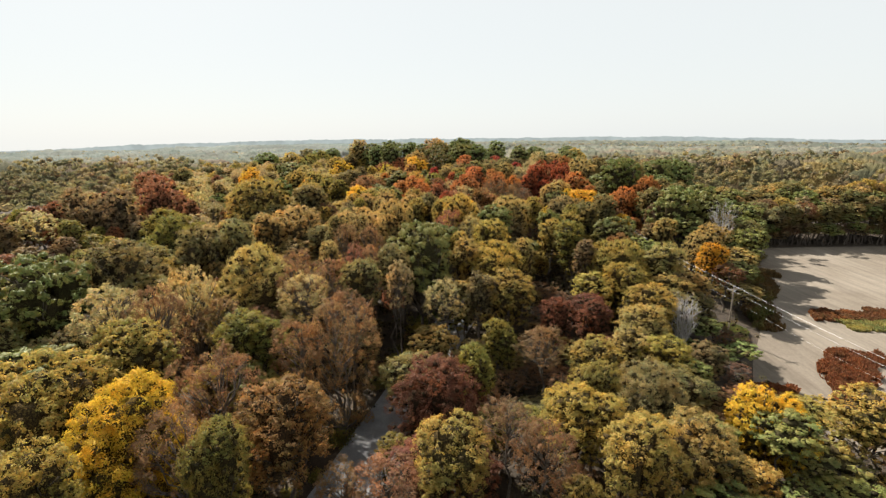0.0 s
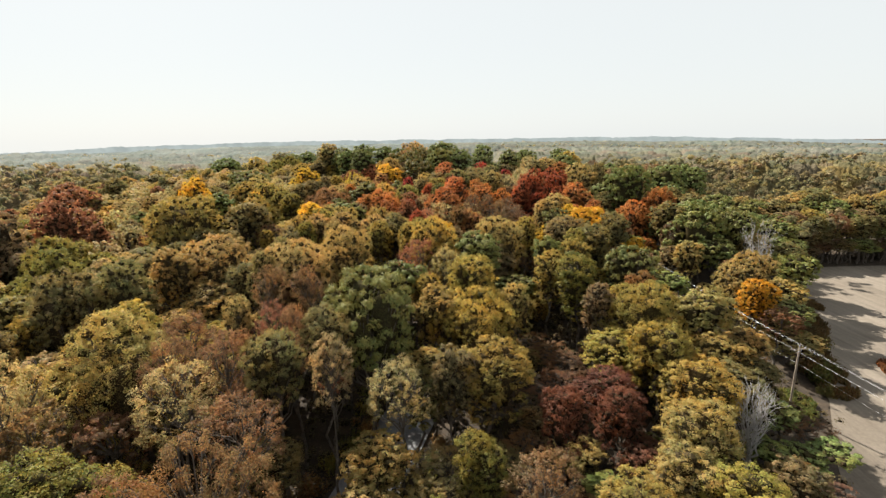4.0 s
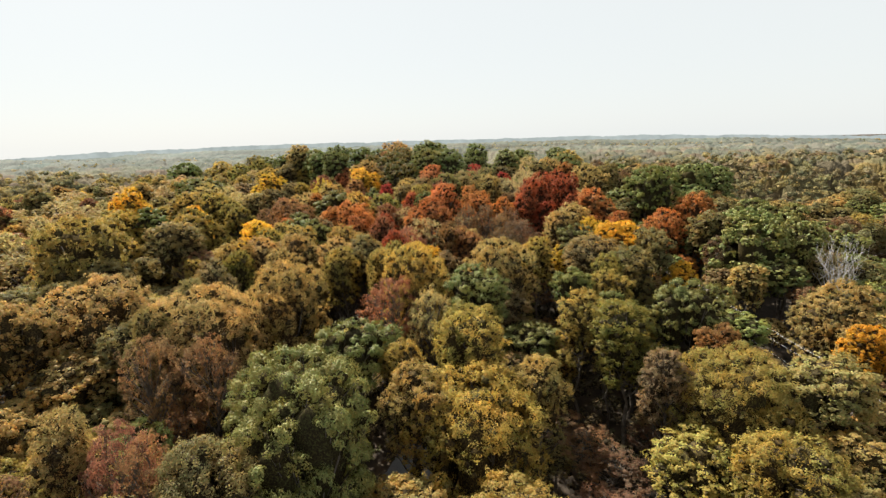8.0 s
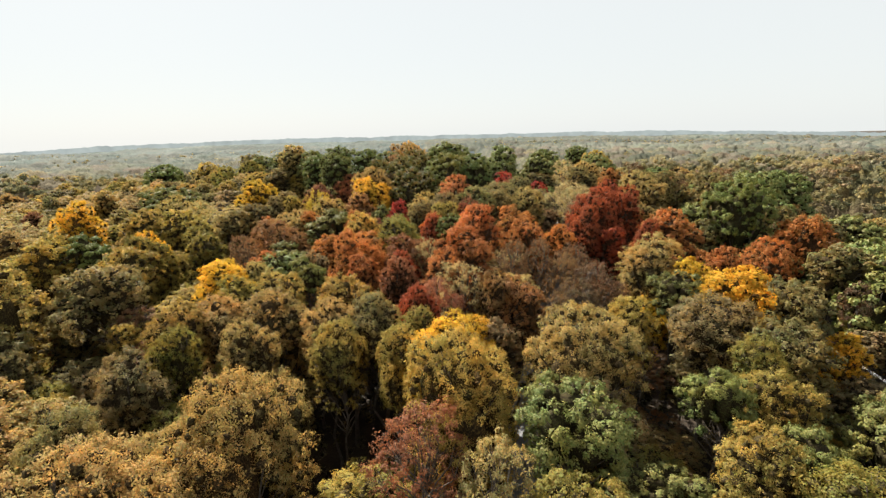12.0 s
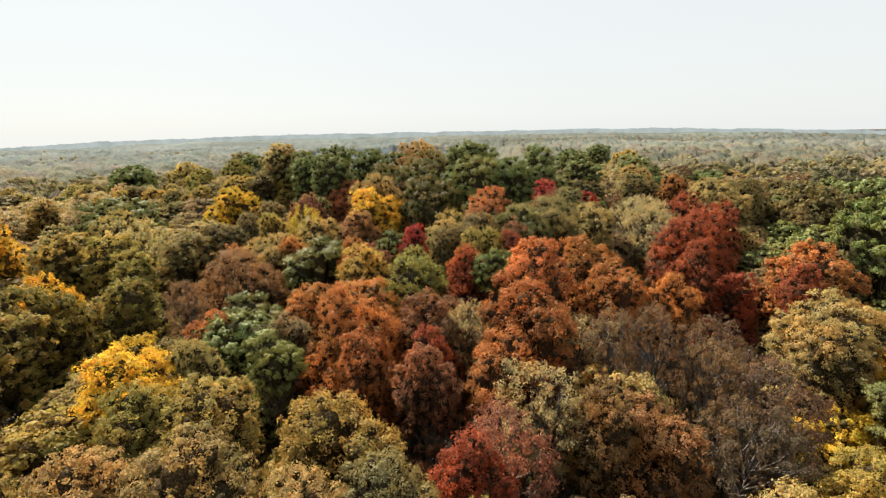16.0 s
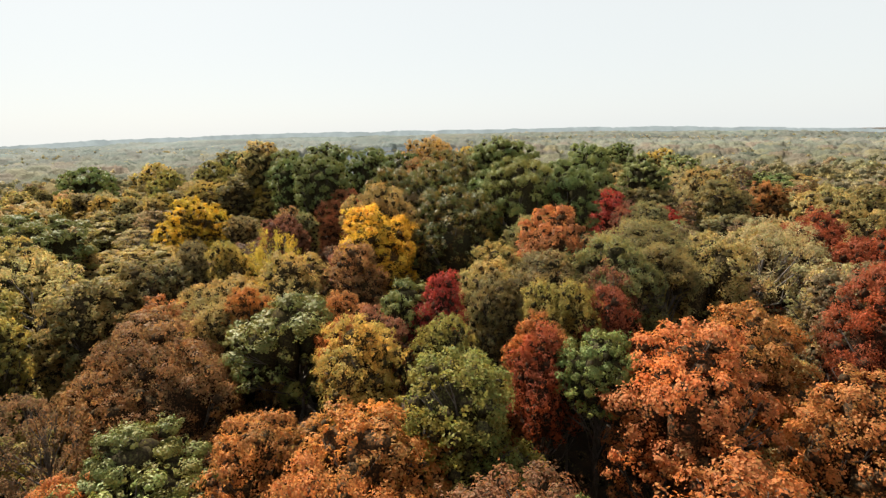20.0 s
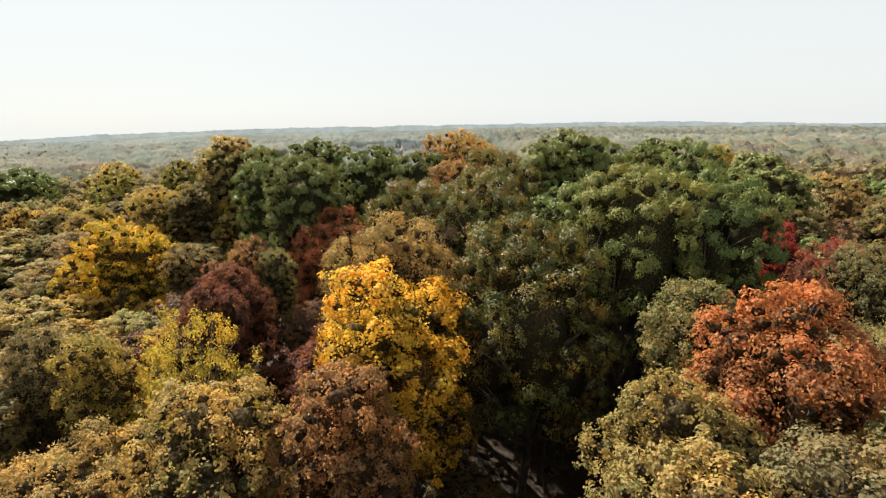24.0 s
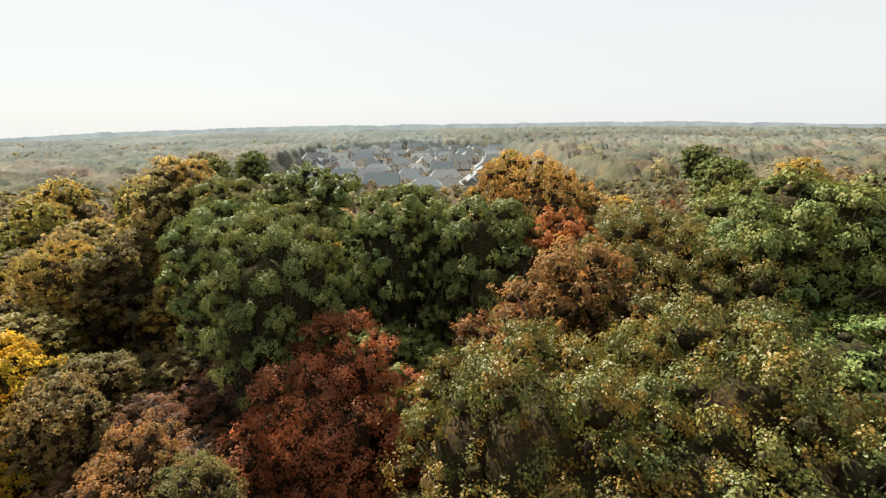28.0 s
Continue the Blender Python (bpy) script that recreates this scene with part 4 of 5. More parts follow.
plant(-6.6, 215.5, 37.8, 2.8, "dg")
plant(49.3, 217.6, 34.1, 3.6, "t")
plant(-12.5, 218.8, 37.5, 3.0, "dg")
plant(1.7, 219.2, 38.0, 3.2, "t")
plant(-25.0, 219.4, 38.3, 3.0, "dg")
plant(-3.8, 220.3, 41.1, 4.2, "y")
plant(-24.4, 223.5, 40.3, 3.4, "dg")
plant(-48.7, 223.7, 33.3, 4.0, "ly")
plant(-32.6, 225.1, 39.1, 3.8, "dg")
plant(-40.2, 229.4, 40.8, 3.5, "t")
plant(-67.2, 242.5, 34.0, 6.9, "yg")
plant(-92.0, 251.9, 34.6, 9.0, "dg")
plant(65.4, 258.0, 34.0, 6.1, "dg")
plant(-67.7, 270.7, 34.5, 7.9, "yg")
plant(-86.6, 274.3, 34.1, 7.5, "ly")
plant(54.0, 286.9, 35.0, 9.0, "dg")
plant(81.2, 295.6, 33.9, 9.0, "y")
plant(-87.9, 342.8, 33.4, 8.7, "dg")
plant(14.5, 347.6, 34.1, 9.0, "y")
plant(94.8, 371.0, 33.3, 9.0, "dg")
plant(-104.3, 374.7, 33.7, 9.0, "ol")
plant(-85.8, 375.3, 33.5, 9.0, "dg")


# the trees between: thickly grown, a little lower, coloured like their neighbours
fill_rng = random.Random(4)
fixed = list(PLANTED)
cells = {}


def crowded(x, y, r):
    cx, cy = int(x // 10), int(y // 10)
    for i in (-1, 0, 1):
        for j in (-1, 0, 1):
            for a, b, q in cells.get((cx + i, cy + j), ()):
                if (a - x) ** 2 + (b - y) ** 2 < (0.60 * (q + r)) ** 2:
                    return True
    return False


def note(x, y, r):
    cells.setdefault((int(x // 10), int(y // 10)), []).append((x, y, r))


for t in fixed:
    note(t[0], t[1], t[3])


GAPS = [(-28, 204.5, 5.5), (-27.5, 198.5, 5), (-33, 206.5, 5), (-20.5, 196, 3.5), (18.3, 98.5, 4), (4, 171, 4), (50, 78, 3.5), (53.5, 82, 3.5), (-40.5, 211.3, 4), (-12.8, 215.7, 3.5), (19.6, 93.1, 6), (18.6, 86.6, 5), (15.1, 68.6, 4.5), (8.5, 58.5, 4), (-5.3, 113.0, 5), (25.6, 116.9, 4.5), (11.3, 109.0, 4), (21.6, 141.2, 5), (20.5, 136.6, 5), (-6.9, 168.3, 3.5), (-1.3, 176.6, 5), (-1.9, 172.4, 4.5), (25.8, 96.0, 5), (-6.7, 112.1, 4), (17.7, 81.2, 5), (23.1, 93.0, 5), (-30.3, 212.6, 4), (-24.5, 197.1, 4)]


SHADY_STRIP = [(37, 58), (46, 55), (56, 80), (50, 84), (41, 74)]      # low dark growth between the wood and the field


def open_ground(x, y, r):
    """Whether the field, the road or the line's clearing lies here."""
    if inside(FIELD, x - r * 0.6, y) or inside(FIELD, x + r, y) or inside(FIELD, x, y + r * 0.6) or inside(FIELD, x, y):
        return True
    if math.hypot(x - 55.2, y - 86.5) < 5 + r:
        return True
    if 80 < y < 128 and abs(x - 55.2 + 0.1 * (y - 86.5)) < 3.0 + 0.8 * r:      # under the wires
        return True
    lx = lane_x(y)
    return lx is not None and abs(x - lx) < (4.5 if y > 55 and not 136 < y < 152 else 3.4 + r * 0.75)


def in_gap(x, y, r):
    return any(math.hypot(x - gx, y - gy) < gr + 0.5 * r for gx, gy, gr in GAPS)


def neighbours(x, y, n=5):
    return sorted(fixed, key=lambda t: (t[0] - x) ** 2 + (t[1] - y) ** 2)[:n]


# trees that lean their boughs over the road
y = 56.0
while y < 235:
    for s in (-1, 1):
        x, r = lane_x(y) + s * fill_rng.uniform(4.6, 5.4), fill_rng.uniform(3.2, 4.2)
        if not (134 < y < 154) and not crowded(x, y, r * 0.75):
            near = neighbours(x, y)
            plant(x, y, near[0][2] - ground_z(near[0][0], near[0][1]) + ground_z(x, y) - fill_rng.uniform(2, 6), r / 1.22, fill_rng.choice(("bs", "b", "t", "ol", near[0][4])), 1)
            note(x, y, r)
    y += 5.0

# the edge of the wood behind the field
for x in np.arange(97, 215, 2.1):
    y = 167.6 + fill_rng.uniform(-0.8, 2.4)
    plant(float(x) + 1.0, y - 1.6, ground_z(x, y) + fill_rng.uniform(6, 8.5), fill_rng.uniform(2.0, 2.8), fill_rng.choice(("bd", "b", "dg", "ol")), 0)
    plant(float(x), y, ground_z(x, y) + fill_rng.uniform(12, 17), fill_rng.uniform(2.3, 3.2), fill_rng.choice(("ol", "b", "dg", "bs", "b", "ol")), 0)
for _ in range(900):
    x, y = fill_rng.uniform(97, 215), fill_rng.uniform(170.5, 190)
    r = fill_rng.choice((3.0, 3.6, 4.2))
    if not crowded(x, y, r):
        plant(x, y, ground_z(x, y) + fill_rng.uniform(15, 20), r / 1.22, fill_rng.choice(("ol", "t", "ly", "b", "g", "ol", "t")), 0)
        note(x, y, r)

for _ in range(11000):
    x, y = fill_rng.uniform(-114, 100), fill_rng.uniform(8, 258)
    r = fill_rng.choice((2.2, 2.8, 3.2, 3.7, 4.2))
    if crowded(x, y, r) or open_ground(x, y, r):
        continue
    near = neighbours(x, y)
    code = fill_rng.choice(near)[4] if fill_rng.random() < 0.7 else fill_rng.choice(("ts", "ly", "t", "ts", "ol", "t", "b") if x < -14 and y > 100 else ("ol", "t", "bd", "bs", "bs", "g", "ts"))
    if code in ("cr", "rd", "yo", "G", "fe", "Y") and fill_rng.random() < 0.75:
        code = fill_rng.choice(("ol", "b", "bs", "t"))
    if x < -26 and y > 135 and fill_rng.random() < 0.8:
        code = fill_rng.choice(("ts", "ly", "t", "ol", "y", "ts", "t"))
    far = math.hypot(near[0][0] - x, near[0][1] - y)
    top = sum(t[2] for t in near[:3]) / 3 - ground_z(near[0][0], near[0][1]) + ground_z(x, y) if far < 25 else ground_z(x, y) + 20
    top -= fill_rng.uniform(3.5, 10.0)
    if inside(SHADY_STRIP, x, y):
        top, code, r = ground_z(x, y) + fill_rng.uniform(4.0, 7.0), fill_rng.choice(("bd", "dg", "dg", "bd")), min(r, 2.8)
    elif in_gap(x, y, r):                                      # only low growth in the gaps of the wood
        top, code = ground_z(x, y) + fill_rng.uniform(5.0, 8.0) * (1.7 if y > 190 else 1), fill_rng.choice(("bd", "bs", "b", "ol"))
    plant(x, y, top, r / 1.22, code, 2 if (-20 < x < 22 and 30 < y < 212) else 1 if (-60 < x < 50 and 20 < y < 235) else 0)
    note(x, y, r)

# the wood goes on behind the start of the flight
back_rng = random.Random(12)
for _ in range(900):
    x, y = back_rng.uniform(-114, 100), back_rng.uniform(-18, 9)
    r = back_rng.choice((2.8, 3.2, 3.7, 4.2))
    if not crowded(x, y, r * 1.1):
        plant(x, y, ground_z(x, y) + back_rng.uniform(11, 14), r / 1.22, back_rng.choice(("ol", "t", "ly", "bs", "b", "g")), 0)
        note(x, y, r)

# ---- the woods further off: one sheet of crowns each ----


def crown_template(count, leaf, seed, level, lumps, solid):
    """A rounded crown 20 m tall and 5 m in radius, of large leaf sprays over solid boughs."""
    r = np.random.default_rng(seed)
    found, _, _ = billows_of(("hickory", "oak", "elm")[seed % 3], 5.0, r)
    boughs = [(c, s * 1.25) for c, s, _ in found if c[2] > TALL - 8][:lumps]
    pick = r.integers(0, len(boughs), count)
    c = np.array([b[0] for b in boughs])[pick]
    s = np.array([b[1] for b in boughs])[pick]
    u = r.normal(size=(count, 3))
    u[:, 2] = np.abs(u[:, 2]) * 1.1 - 0.25
    u /= np.linalg.norm(u, axis=1, keepdims=True)
    pos = c + u * (s * r.uniform(0.6, 1.12, count))[:, None]
    cards = leaf_cards(pos, u + r.normal(0, 0.24, (count, 3)) + (0, 0, 0.15), leaf, r)
    return cards, masses(boughs, solid, 0.9, level, r, 0.22)


FAR_TINTS = np.array([(0.21, 0.185, 0.085), (0.31, 0.24, 0.13), (0.33, 0.26, 0.09), (0.23, 0.16, 0.10), (0.13, 0.14, 0.065),
                      (0.085, 0.10, 0.05), (0.25, 0.23, 0.10), (0.28, 0.15, 0.075), (0.29, 0.245, 0.16), (0.42, 0.29, 0.08)])
FAR_SHARE = np.array([0.20, 0.18, 0.10, 0.14, 0.12, 0.07, 0.08, 0.04, 0.05, 0.02])


def woods(name, label, spots, count, leaf, seed, level, lumps, tall=(15, 21), wide=(0.75, 1.25), muted=0.25, shade=1.0):
    """Many crowns in one sheet, each with its own colour."""
    r = np.random.default_rng(seed)
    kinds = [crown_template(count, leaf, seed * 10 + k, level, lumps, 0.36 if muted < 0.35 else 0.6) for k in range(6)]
    cards, solid, tris, card_tint, solid_tint, total = [], [], [], [], [], 0
    for x, y in spots:
        pair = kinds[r.integers(0, 6)]
        w, k, hgt = r.uniform(0, 2 * math.pi), r.uniform(*wide), r.uniform(*tall)
        turn = np.array(((math.cos(w) * k, math.sin(w) * k, 0), (-math.sin(w) * k, math.cos(w) * k, 0), (0, 0, k * 0.9)))
        shift = np.array((x, y, ground_z(x, y) + hgt - TALL * k * 0.9))
        # muted greys and lightens far crowns: haze painted into their colour
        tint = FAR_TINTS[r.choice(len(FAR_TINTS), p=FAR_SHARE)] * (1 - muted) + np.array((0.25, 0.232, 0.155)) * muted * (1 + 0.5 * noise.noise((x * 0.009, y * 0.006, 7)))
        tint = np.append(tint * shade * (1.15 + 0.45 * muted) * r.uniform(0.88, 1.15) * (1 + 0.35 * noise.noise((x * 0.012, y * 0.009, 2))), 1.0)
        cards.append(pair[0] @ turn + shift)
        solid.append(pair[1][0] @ turn + shift)
        tris.append(pair[1][1] + total)
        total += len(pair[1][0])
        card_tint.append(np.tile(tint, (len(pair[0]), 1)))
        solid_tint.append(np.tile(tint, (len(pair[1][0]), 1)))
    me = card_mesh(name, np.concatenate(cards), (LEAF_FAR, SHADE_MASS if muted < 0.35 else LEAF_FAR_MASS), (np.concatenate(solid), np.concatenate(tris)))
    col = me.color_attributes.new("tint", "FLOAT_COLOR", "POINT")
    col.data.foreach_set("color", np.concatenate(card_tint + solid_tint).astype(np.float32).ravel())
    return tagged(new(name, me), label, "woods", kind="stuff")


HOUSES_AT = (-135, 85, 404, 840)     # the part of the plan where the houses stand


def spread(step, keep, seed, y0, y1, x_of):
    r = np.random.default_rng(seed)
    out = []
    y = y0
    while y < y1:
        half = x_of(y)
        for x in np.arange(-half, half, step):
            p, q = x + r.uniform(-0.45, 0.45) * step, y + r.uniform(-0.45, 0.45) * step
            if keep(p, q, r):
                out.append((p, q))
        y += step * 0.9
    return out


def near_keep(x, y, r):
    if -113 < x < 99 and 9 < y < 249:
        return False
    if inside(FIELD, x, y) or inside(FIELD, x - 4, y) or inside(FIELD, x, y + 3):
        return False
    return not (97 < x < 215 and 166 < y < 191)


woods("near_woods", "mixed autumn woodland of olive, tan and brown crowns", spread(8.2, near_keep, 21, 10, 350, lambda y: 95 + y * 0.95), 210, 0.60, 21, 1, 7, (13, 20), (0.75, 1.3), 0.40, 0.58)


def treetops():
    """The closed canopy beyond the hill: one sheet, each crown a dome of its own height and colour."""
    turns, ranges = np.radians(np.arange(-54, 54, 0.12)), [256.0]
    while ranges[-1] < 2440:
        ranges.append(ranges[-1] * 1.0105)
    nt_, nr = len(turns), len(ranges)
    w, d = np.meshgrid(turns, np.array(ranges))
    x, y = (np.sin(w) * d).ravel(), (np.cos(w) * d).ravel()
    size = 12.0
    cx, cy = np.floor(x / size), np.floor(y / size)
    best, key = np.full(len(x), 1e9), np.zeros(len(x))
    for i in (-1, 0, 1):
        for j in (-1, 0, 1):
            gx, gy = cx + i, cy + j
            h1 = np.mod(np.sin(gx * 127.1 + gy * 311.7) * 43758.5453, 1.0)
            h2 = np.mod(np.sin(gx * 269.5 + gy * 183.3) * 43758.5453, 1.0)
            q = np.hypot((gx + 0.15 + 0.7 * h1) * size - x, (gy + 0.15 + 0.7 * h2) * size - y)
            closer = q < best
            best, key = np.where(closer, q, best), np.where(closer, np.mod(h1 * 7.31 + h2 * 3.77, 1.0), key)
    dome = np.sqrt(np.clip(1 - (best / 9.5) ** 2, 0, 1)) * 5.5 + (key - 0.5) * 5
    land = np.array([ground_z(a, b) for a, b in zip(x, y)])
    patch = np.array([noise.noise((a * 0.006, b * 0.004, 7)) for a, b in zip(x, y)])
    x0, x1, y0, y1 = HOUSES_AT
    built = np.clip(np.minimum.reduce((x - x0, x1 - x, y - y0, y1 - y)) / 12.0, 0, 1)
    built = np.maximum(built, np.clip(np.minimum.reduce((x + 530, -395 - x, y - 880, 1080 - y)) / 12.0, 0, 1))
    dome = dome - 6.0 * np.clip(1 - np.abs(x + 10) / 190, 0, 1) * np.clip((y - 330) / 30, 0, 1) * (y < HOUSES_AT[2] + 12)
    fuzz = np.random.default_rng(3).normal(0, 0.45, len(x))
    z = land + (9.5 + dome + 4 * patch + fuzz) * (1 - built) - 1.5 * built
    # the near rim dives into the wood in front of it
    z -= np.clip((285 - np.hypot(x, y)) / 25, 0, 1) * 24 + 30 * ((x > 88) & (y < 178))
    pick = np.searchsorted(np.cumsum(FAR_SHARE), key, side="right").clip(0, len(FAR_TINTS) - 1)
    tint = 0.34 * (FAR_TINTS[pick] * 0.62 + np.array((0.235, 0.205, 0.150)) * 0.38)
    tint = tint * (1.1 + 0.35 * patch[:, None]) * (0.9 + 0.3 * np.mod(key * 13.7, 1.0)[:, None])
    # greyer and bluer further out: distance haze mixed into the crown colour
    haze_share = np.clip((np.hypot(x, y) - 280) / 500, 0, 1)[:, None] * np.where(x > 0, 0.6, 0.85)[:, None]
    tint = tint * (1 - haze_share) + np.array((0.094, 0.110, 0.108)) * (1 + 0.5 * patch[:, None]) * haze_share
    idx = np.arange(nt_ * nr).reshape(nr, nt_)
    quads = np.stack((idx[:-1, :-1], idx[:-1, 1:], idx[1:, 1:], idx[1:, :-1]), -1).reshape(-1, 4)
    me = bpy.data.meshes.new("treetops")
    me.vertices.add(len(x))
    me.vertices.foreach_set("co", np.stack((x, y, z), 1).astype(np.float32).ravel())
    me.loops.add(len(quads) * 4)
    me.loops.foreach_set("vertex_index", quads.astype(np.int32).ravel())
    me.polygons.add(len(quads))
    me.polygons.foreach_set("loop_start", np.arange(0, len(quads) * 4, 4, dtype=np.int32))
    me.polygons.foreach_set("loop_total", np.full(len(quads), 4, dtype=np.int32))
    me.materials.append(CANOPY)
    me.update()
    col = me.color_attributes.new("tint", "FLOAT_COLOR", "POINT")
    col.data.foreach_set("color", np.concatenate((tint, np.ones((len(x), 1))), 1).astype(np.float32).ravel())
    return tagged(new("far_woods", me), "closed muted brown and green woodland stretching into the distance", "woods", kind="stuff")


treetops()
woods("middle_woods", "scattered taller trees and garden trees towards the houses", spread(24, lambda x, y, r: not (HOUSES_AT[0] < x < HOUSES_AT[1] and HOUSES_AT[2] - 30 < y < HOUSES_AT[3]), 22, 352, 1000, lambda y: y * 0.95), 130, 0.85, 22, 1, 7, (11, 17), (0.75, 1.3), 0.45, 0.85)


woods("garden_trees", "small autumn trees between the houses", spread(12.5, lambda x, y, r: HOUSES_AT[0] < x < HOUSES_AT[1] and HOUSES_AT[2] + 20 < y < HOUSES_AT[3] and r.random() < 0.75, 27, 380, 980, lambda y: 180), 60, 0.9, 27, 1, 6, (5.5, 10), (0.4, 0.75), 0.45, 0.7)


def ridge(name, label, far, lift, rough, mat, seed):
    """A wooded skyline far away: a long wall with a bumpy top that follows the land."""
    verts, faces, n = [], [], 900
    for i in range(n):
        w = radians(-72 + 144 * i / (n - 1))
        x, y = math.sin(w) * far, math.cos(w) * far
        top = ground_z(x, y) + lift + rough * (noise.noise((i * 0.45, seed, 0)) + 0.8 * noise.noise((i * 0.12, seed, 5)) + 1.2 * noise.noise((i * 0.025, seed, 9)))
        verts += [(x, y, -120), (x, y, top), (x * 1.03, y * 1.03, top - 4)]
        if i:
            a = (i - 1) * 3
            faces += [(a, a + 3, a + 4, a + 1), (a + 1, a + 4, a + 5, a + 2)]
    return tagged(new(name, mesh_of(name, verts, faces, mat)), label, "backdrop", kind="structure")


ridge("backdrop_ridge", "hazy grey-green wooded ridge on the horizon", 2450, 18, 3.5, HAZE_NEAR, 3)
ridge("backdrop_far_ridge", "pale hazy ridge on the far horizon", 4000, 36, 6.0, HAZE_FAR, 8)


def under_keep(x, y, r):
    if not (-86 < x < 101) or inside(FIELD, x, y) or inside(FIELD, x + 2, y):
        return False
    lx = lane_x(y)
    return not (lx is not None and abs(x - lx) < 5.5) and math.hypot(x - 55.2, y - 86.5) > 5


# colours cut to 0.38: the shade in the wood's gaps is painted in
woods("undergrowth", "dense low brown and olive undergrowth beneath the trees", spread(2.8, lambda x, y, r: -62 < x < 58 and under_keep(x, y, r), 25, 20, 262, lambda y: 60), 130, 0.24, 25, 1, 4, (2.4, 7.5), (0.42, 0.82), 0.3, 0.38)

# ---- the power line ----
POLE_AT = (55.2, 86.5)


def box(bm, sx, sy, sz, m=None):
    got = bmesh.ops.create_cube(bm, size=1.0, matrix=(m or Matrix()) @ Matrix.Diagonal((sx, sy, sz, 1)))
    return got["verts"]


def utility_pole(x, y, top, turn):
    base = ground_z(x, y) - 0.4
    tall = top - base
    thing = new("utility_pole")
    thing.matrix_basis = pose(x, y, base, 0, 0, turn)
    verts, faces = [], []
    tube(np.array([(0, 0, tall * f) for f in (0, 0.3, 0.6, 0.85, 1.0)]), [0.16, 0.15, 0.14, 0.13, 0.12], 10, verts, faces)
    part("shaft", mesh_of("shaft", verts, faces, WOOD_POLE, True), None, thing, "weathered wooden pole shaft")
    bm = bmesh.new()
    box(bm, 2.5, 0.11, 0.13, pose(0, 0.17, tall - 0.45))
    bmesh.ops.bevel(bm, geom=bm.edges[:], offset=0.012, segments=1, affect="EDGES")
    part("crossarm", bm, WOOD_POLE, thing)
    for s in (-1, 1):
        bm = bmesh.new()
        box(bm, 1.0, 0.03, 0.05, pose(s * 0.45, 0.2, tall - 0.78, 0, -s * 40, 0))
        part("brace", bm, METAL_GREY, thing)
    for s in (-1.1, 0.0, 1.1):
        verts, faces = [], []
        z = tall - 0.38 if s else tall
        tube(np.array([(s, 0.17 if s else 0, z + d) for d in (0, 0.05, 0.1, 0.16, 0.22)]), [0.03, 0.07, 0.045, 0.065, 0.03], 8, verts, faces)
        part("insulator", mesh_of("insulator", verts, faces, CERAMIC, True), None, thing, "grey ceramic insulator")
    return tagged(thing, "weathered wooden utility pole with a crossarm at the field edge", "utility pole", "poles of the power line")


WIRE_DX, WIRE_DZ = -0.10, 0.08
pole_turn = math.degrees(math.atan2(-WIRE_DX, 1))
poles = [(POLE_AT[0] - 62 * WIRE_DX, POLE_AT[1] - 62, 13.0), (POLE_AT[0], POLE_AT[1], 13.2), (POLE_AT[0] + 46 * WIRE_DX, POLE_AT[1] + 46, 13.2 + 46 * WIRE_DZ), (POLE_AT[0] + 104 * WIRE_DX, POLE_AT[1] + 104, 13.2 + 104 * WIRE_DZ)]
for px, py, pz in poles:
    utility_pole(px, py, pz, pole_turn)
for (ax, ay, az), (bx, by, bz) in zip(poles, poles[1:]):
    for side, drop, sag, thick in ((-1.1, 0.16, 0.8, 0.010), (0.0, -0.22, 0.7, 0.010), (1.1, 0.16, 0.85, 0.010), (0.2, 2.6, 1.1, 0.006)):
        ox, oy = math.cos(radians(pole_turn)) * side, math.sin(radians(pole_turn)) * side
        way = [np.array((ax + (bx - ax) * f + ox, ay + (by - ay) * f + oy, az + (bz - az) * f - drop - sag * 4 * f * (1 - f))) for f in np.linspace(0, 1, 15)]
        verts, faces = [], []
        tube(np.array(way), [thick] * 15, 5, verts, faces)
        w = new("power_wire", mesh_of("power_wire", verts, faces, WIRE, True))
        tagged(w, "thin bright overhead wire strung between wooden poles", "wire", "wires of the power line")

# ---- weeds, brush and bushes at the field ----


def tuft_sheet(name, label, poly, count, height, tint, seed, width=0.10):
    """Upright dry stalks over a patch of ground."""
    r = np.random.default_rng(seed)
    lo, hi = np.min(poly, axis=0), np.max(poly, axis=0)
    q = []
    while len(q) < count:
        x, y = r.uniform(lo[0], hi[0]), r.uniform(lo[1], hi[1])
        wx, wy = (2.6 * noise.noise((x * 0.22, y * 0.22, k)) for k in (1.5, 8.5))
        if inside(poly, x + wx, y + wy) and noise.noise((x * 0.5, y * 0.5, 4)) > -0.33:
            q.append((x, y, ground_z(x, y) + 0.1))
    p = np.array(q)
    w = r.uniform(0, 2 * math.pi, count)
    side = np.stack((np.cos(w), np.sin(w), np.zeros(count)), 1) * width
    tip = np.stack((r.normal(0, 0.25, count), r.normal(0, 0.25, count), r.uniform(0.6, 1.25, count)), 1) * height
    c = np.empty((count, 4, 3))
    c[:, 0], c[:, 1], c[:, 2], c[:, 3] = p - side, p + side, p + tip + side * 0.9, p + tip - side * 0.9
    me = card_mesh(name, c.reshape(-1, 3), (WEED,))
    ob = new(name, me)
    ob.color = (*tint, 1)
    return tagged(ob, label, "weeds", kind="stuff")


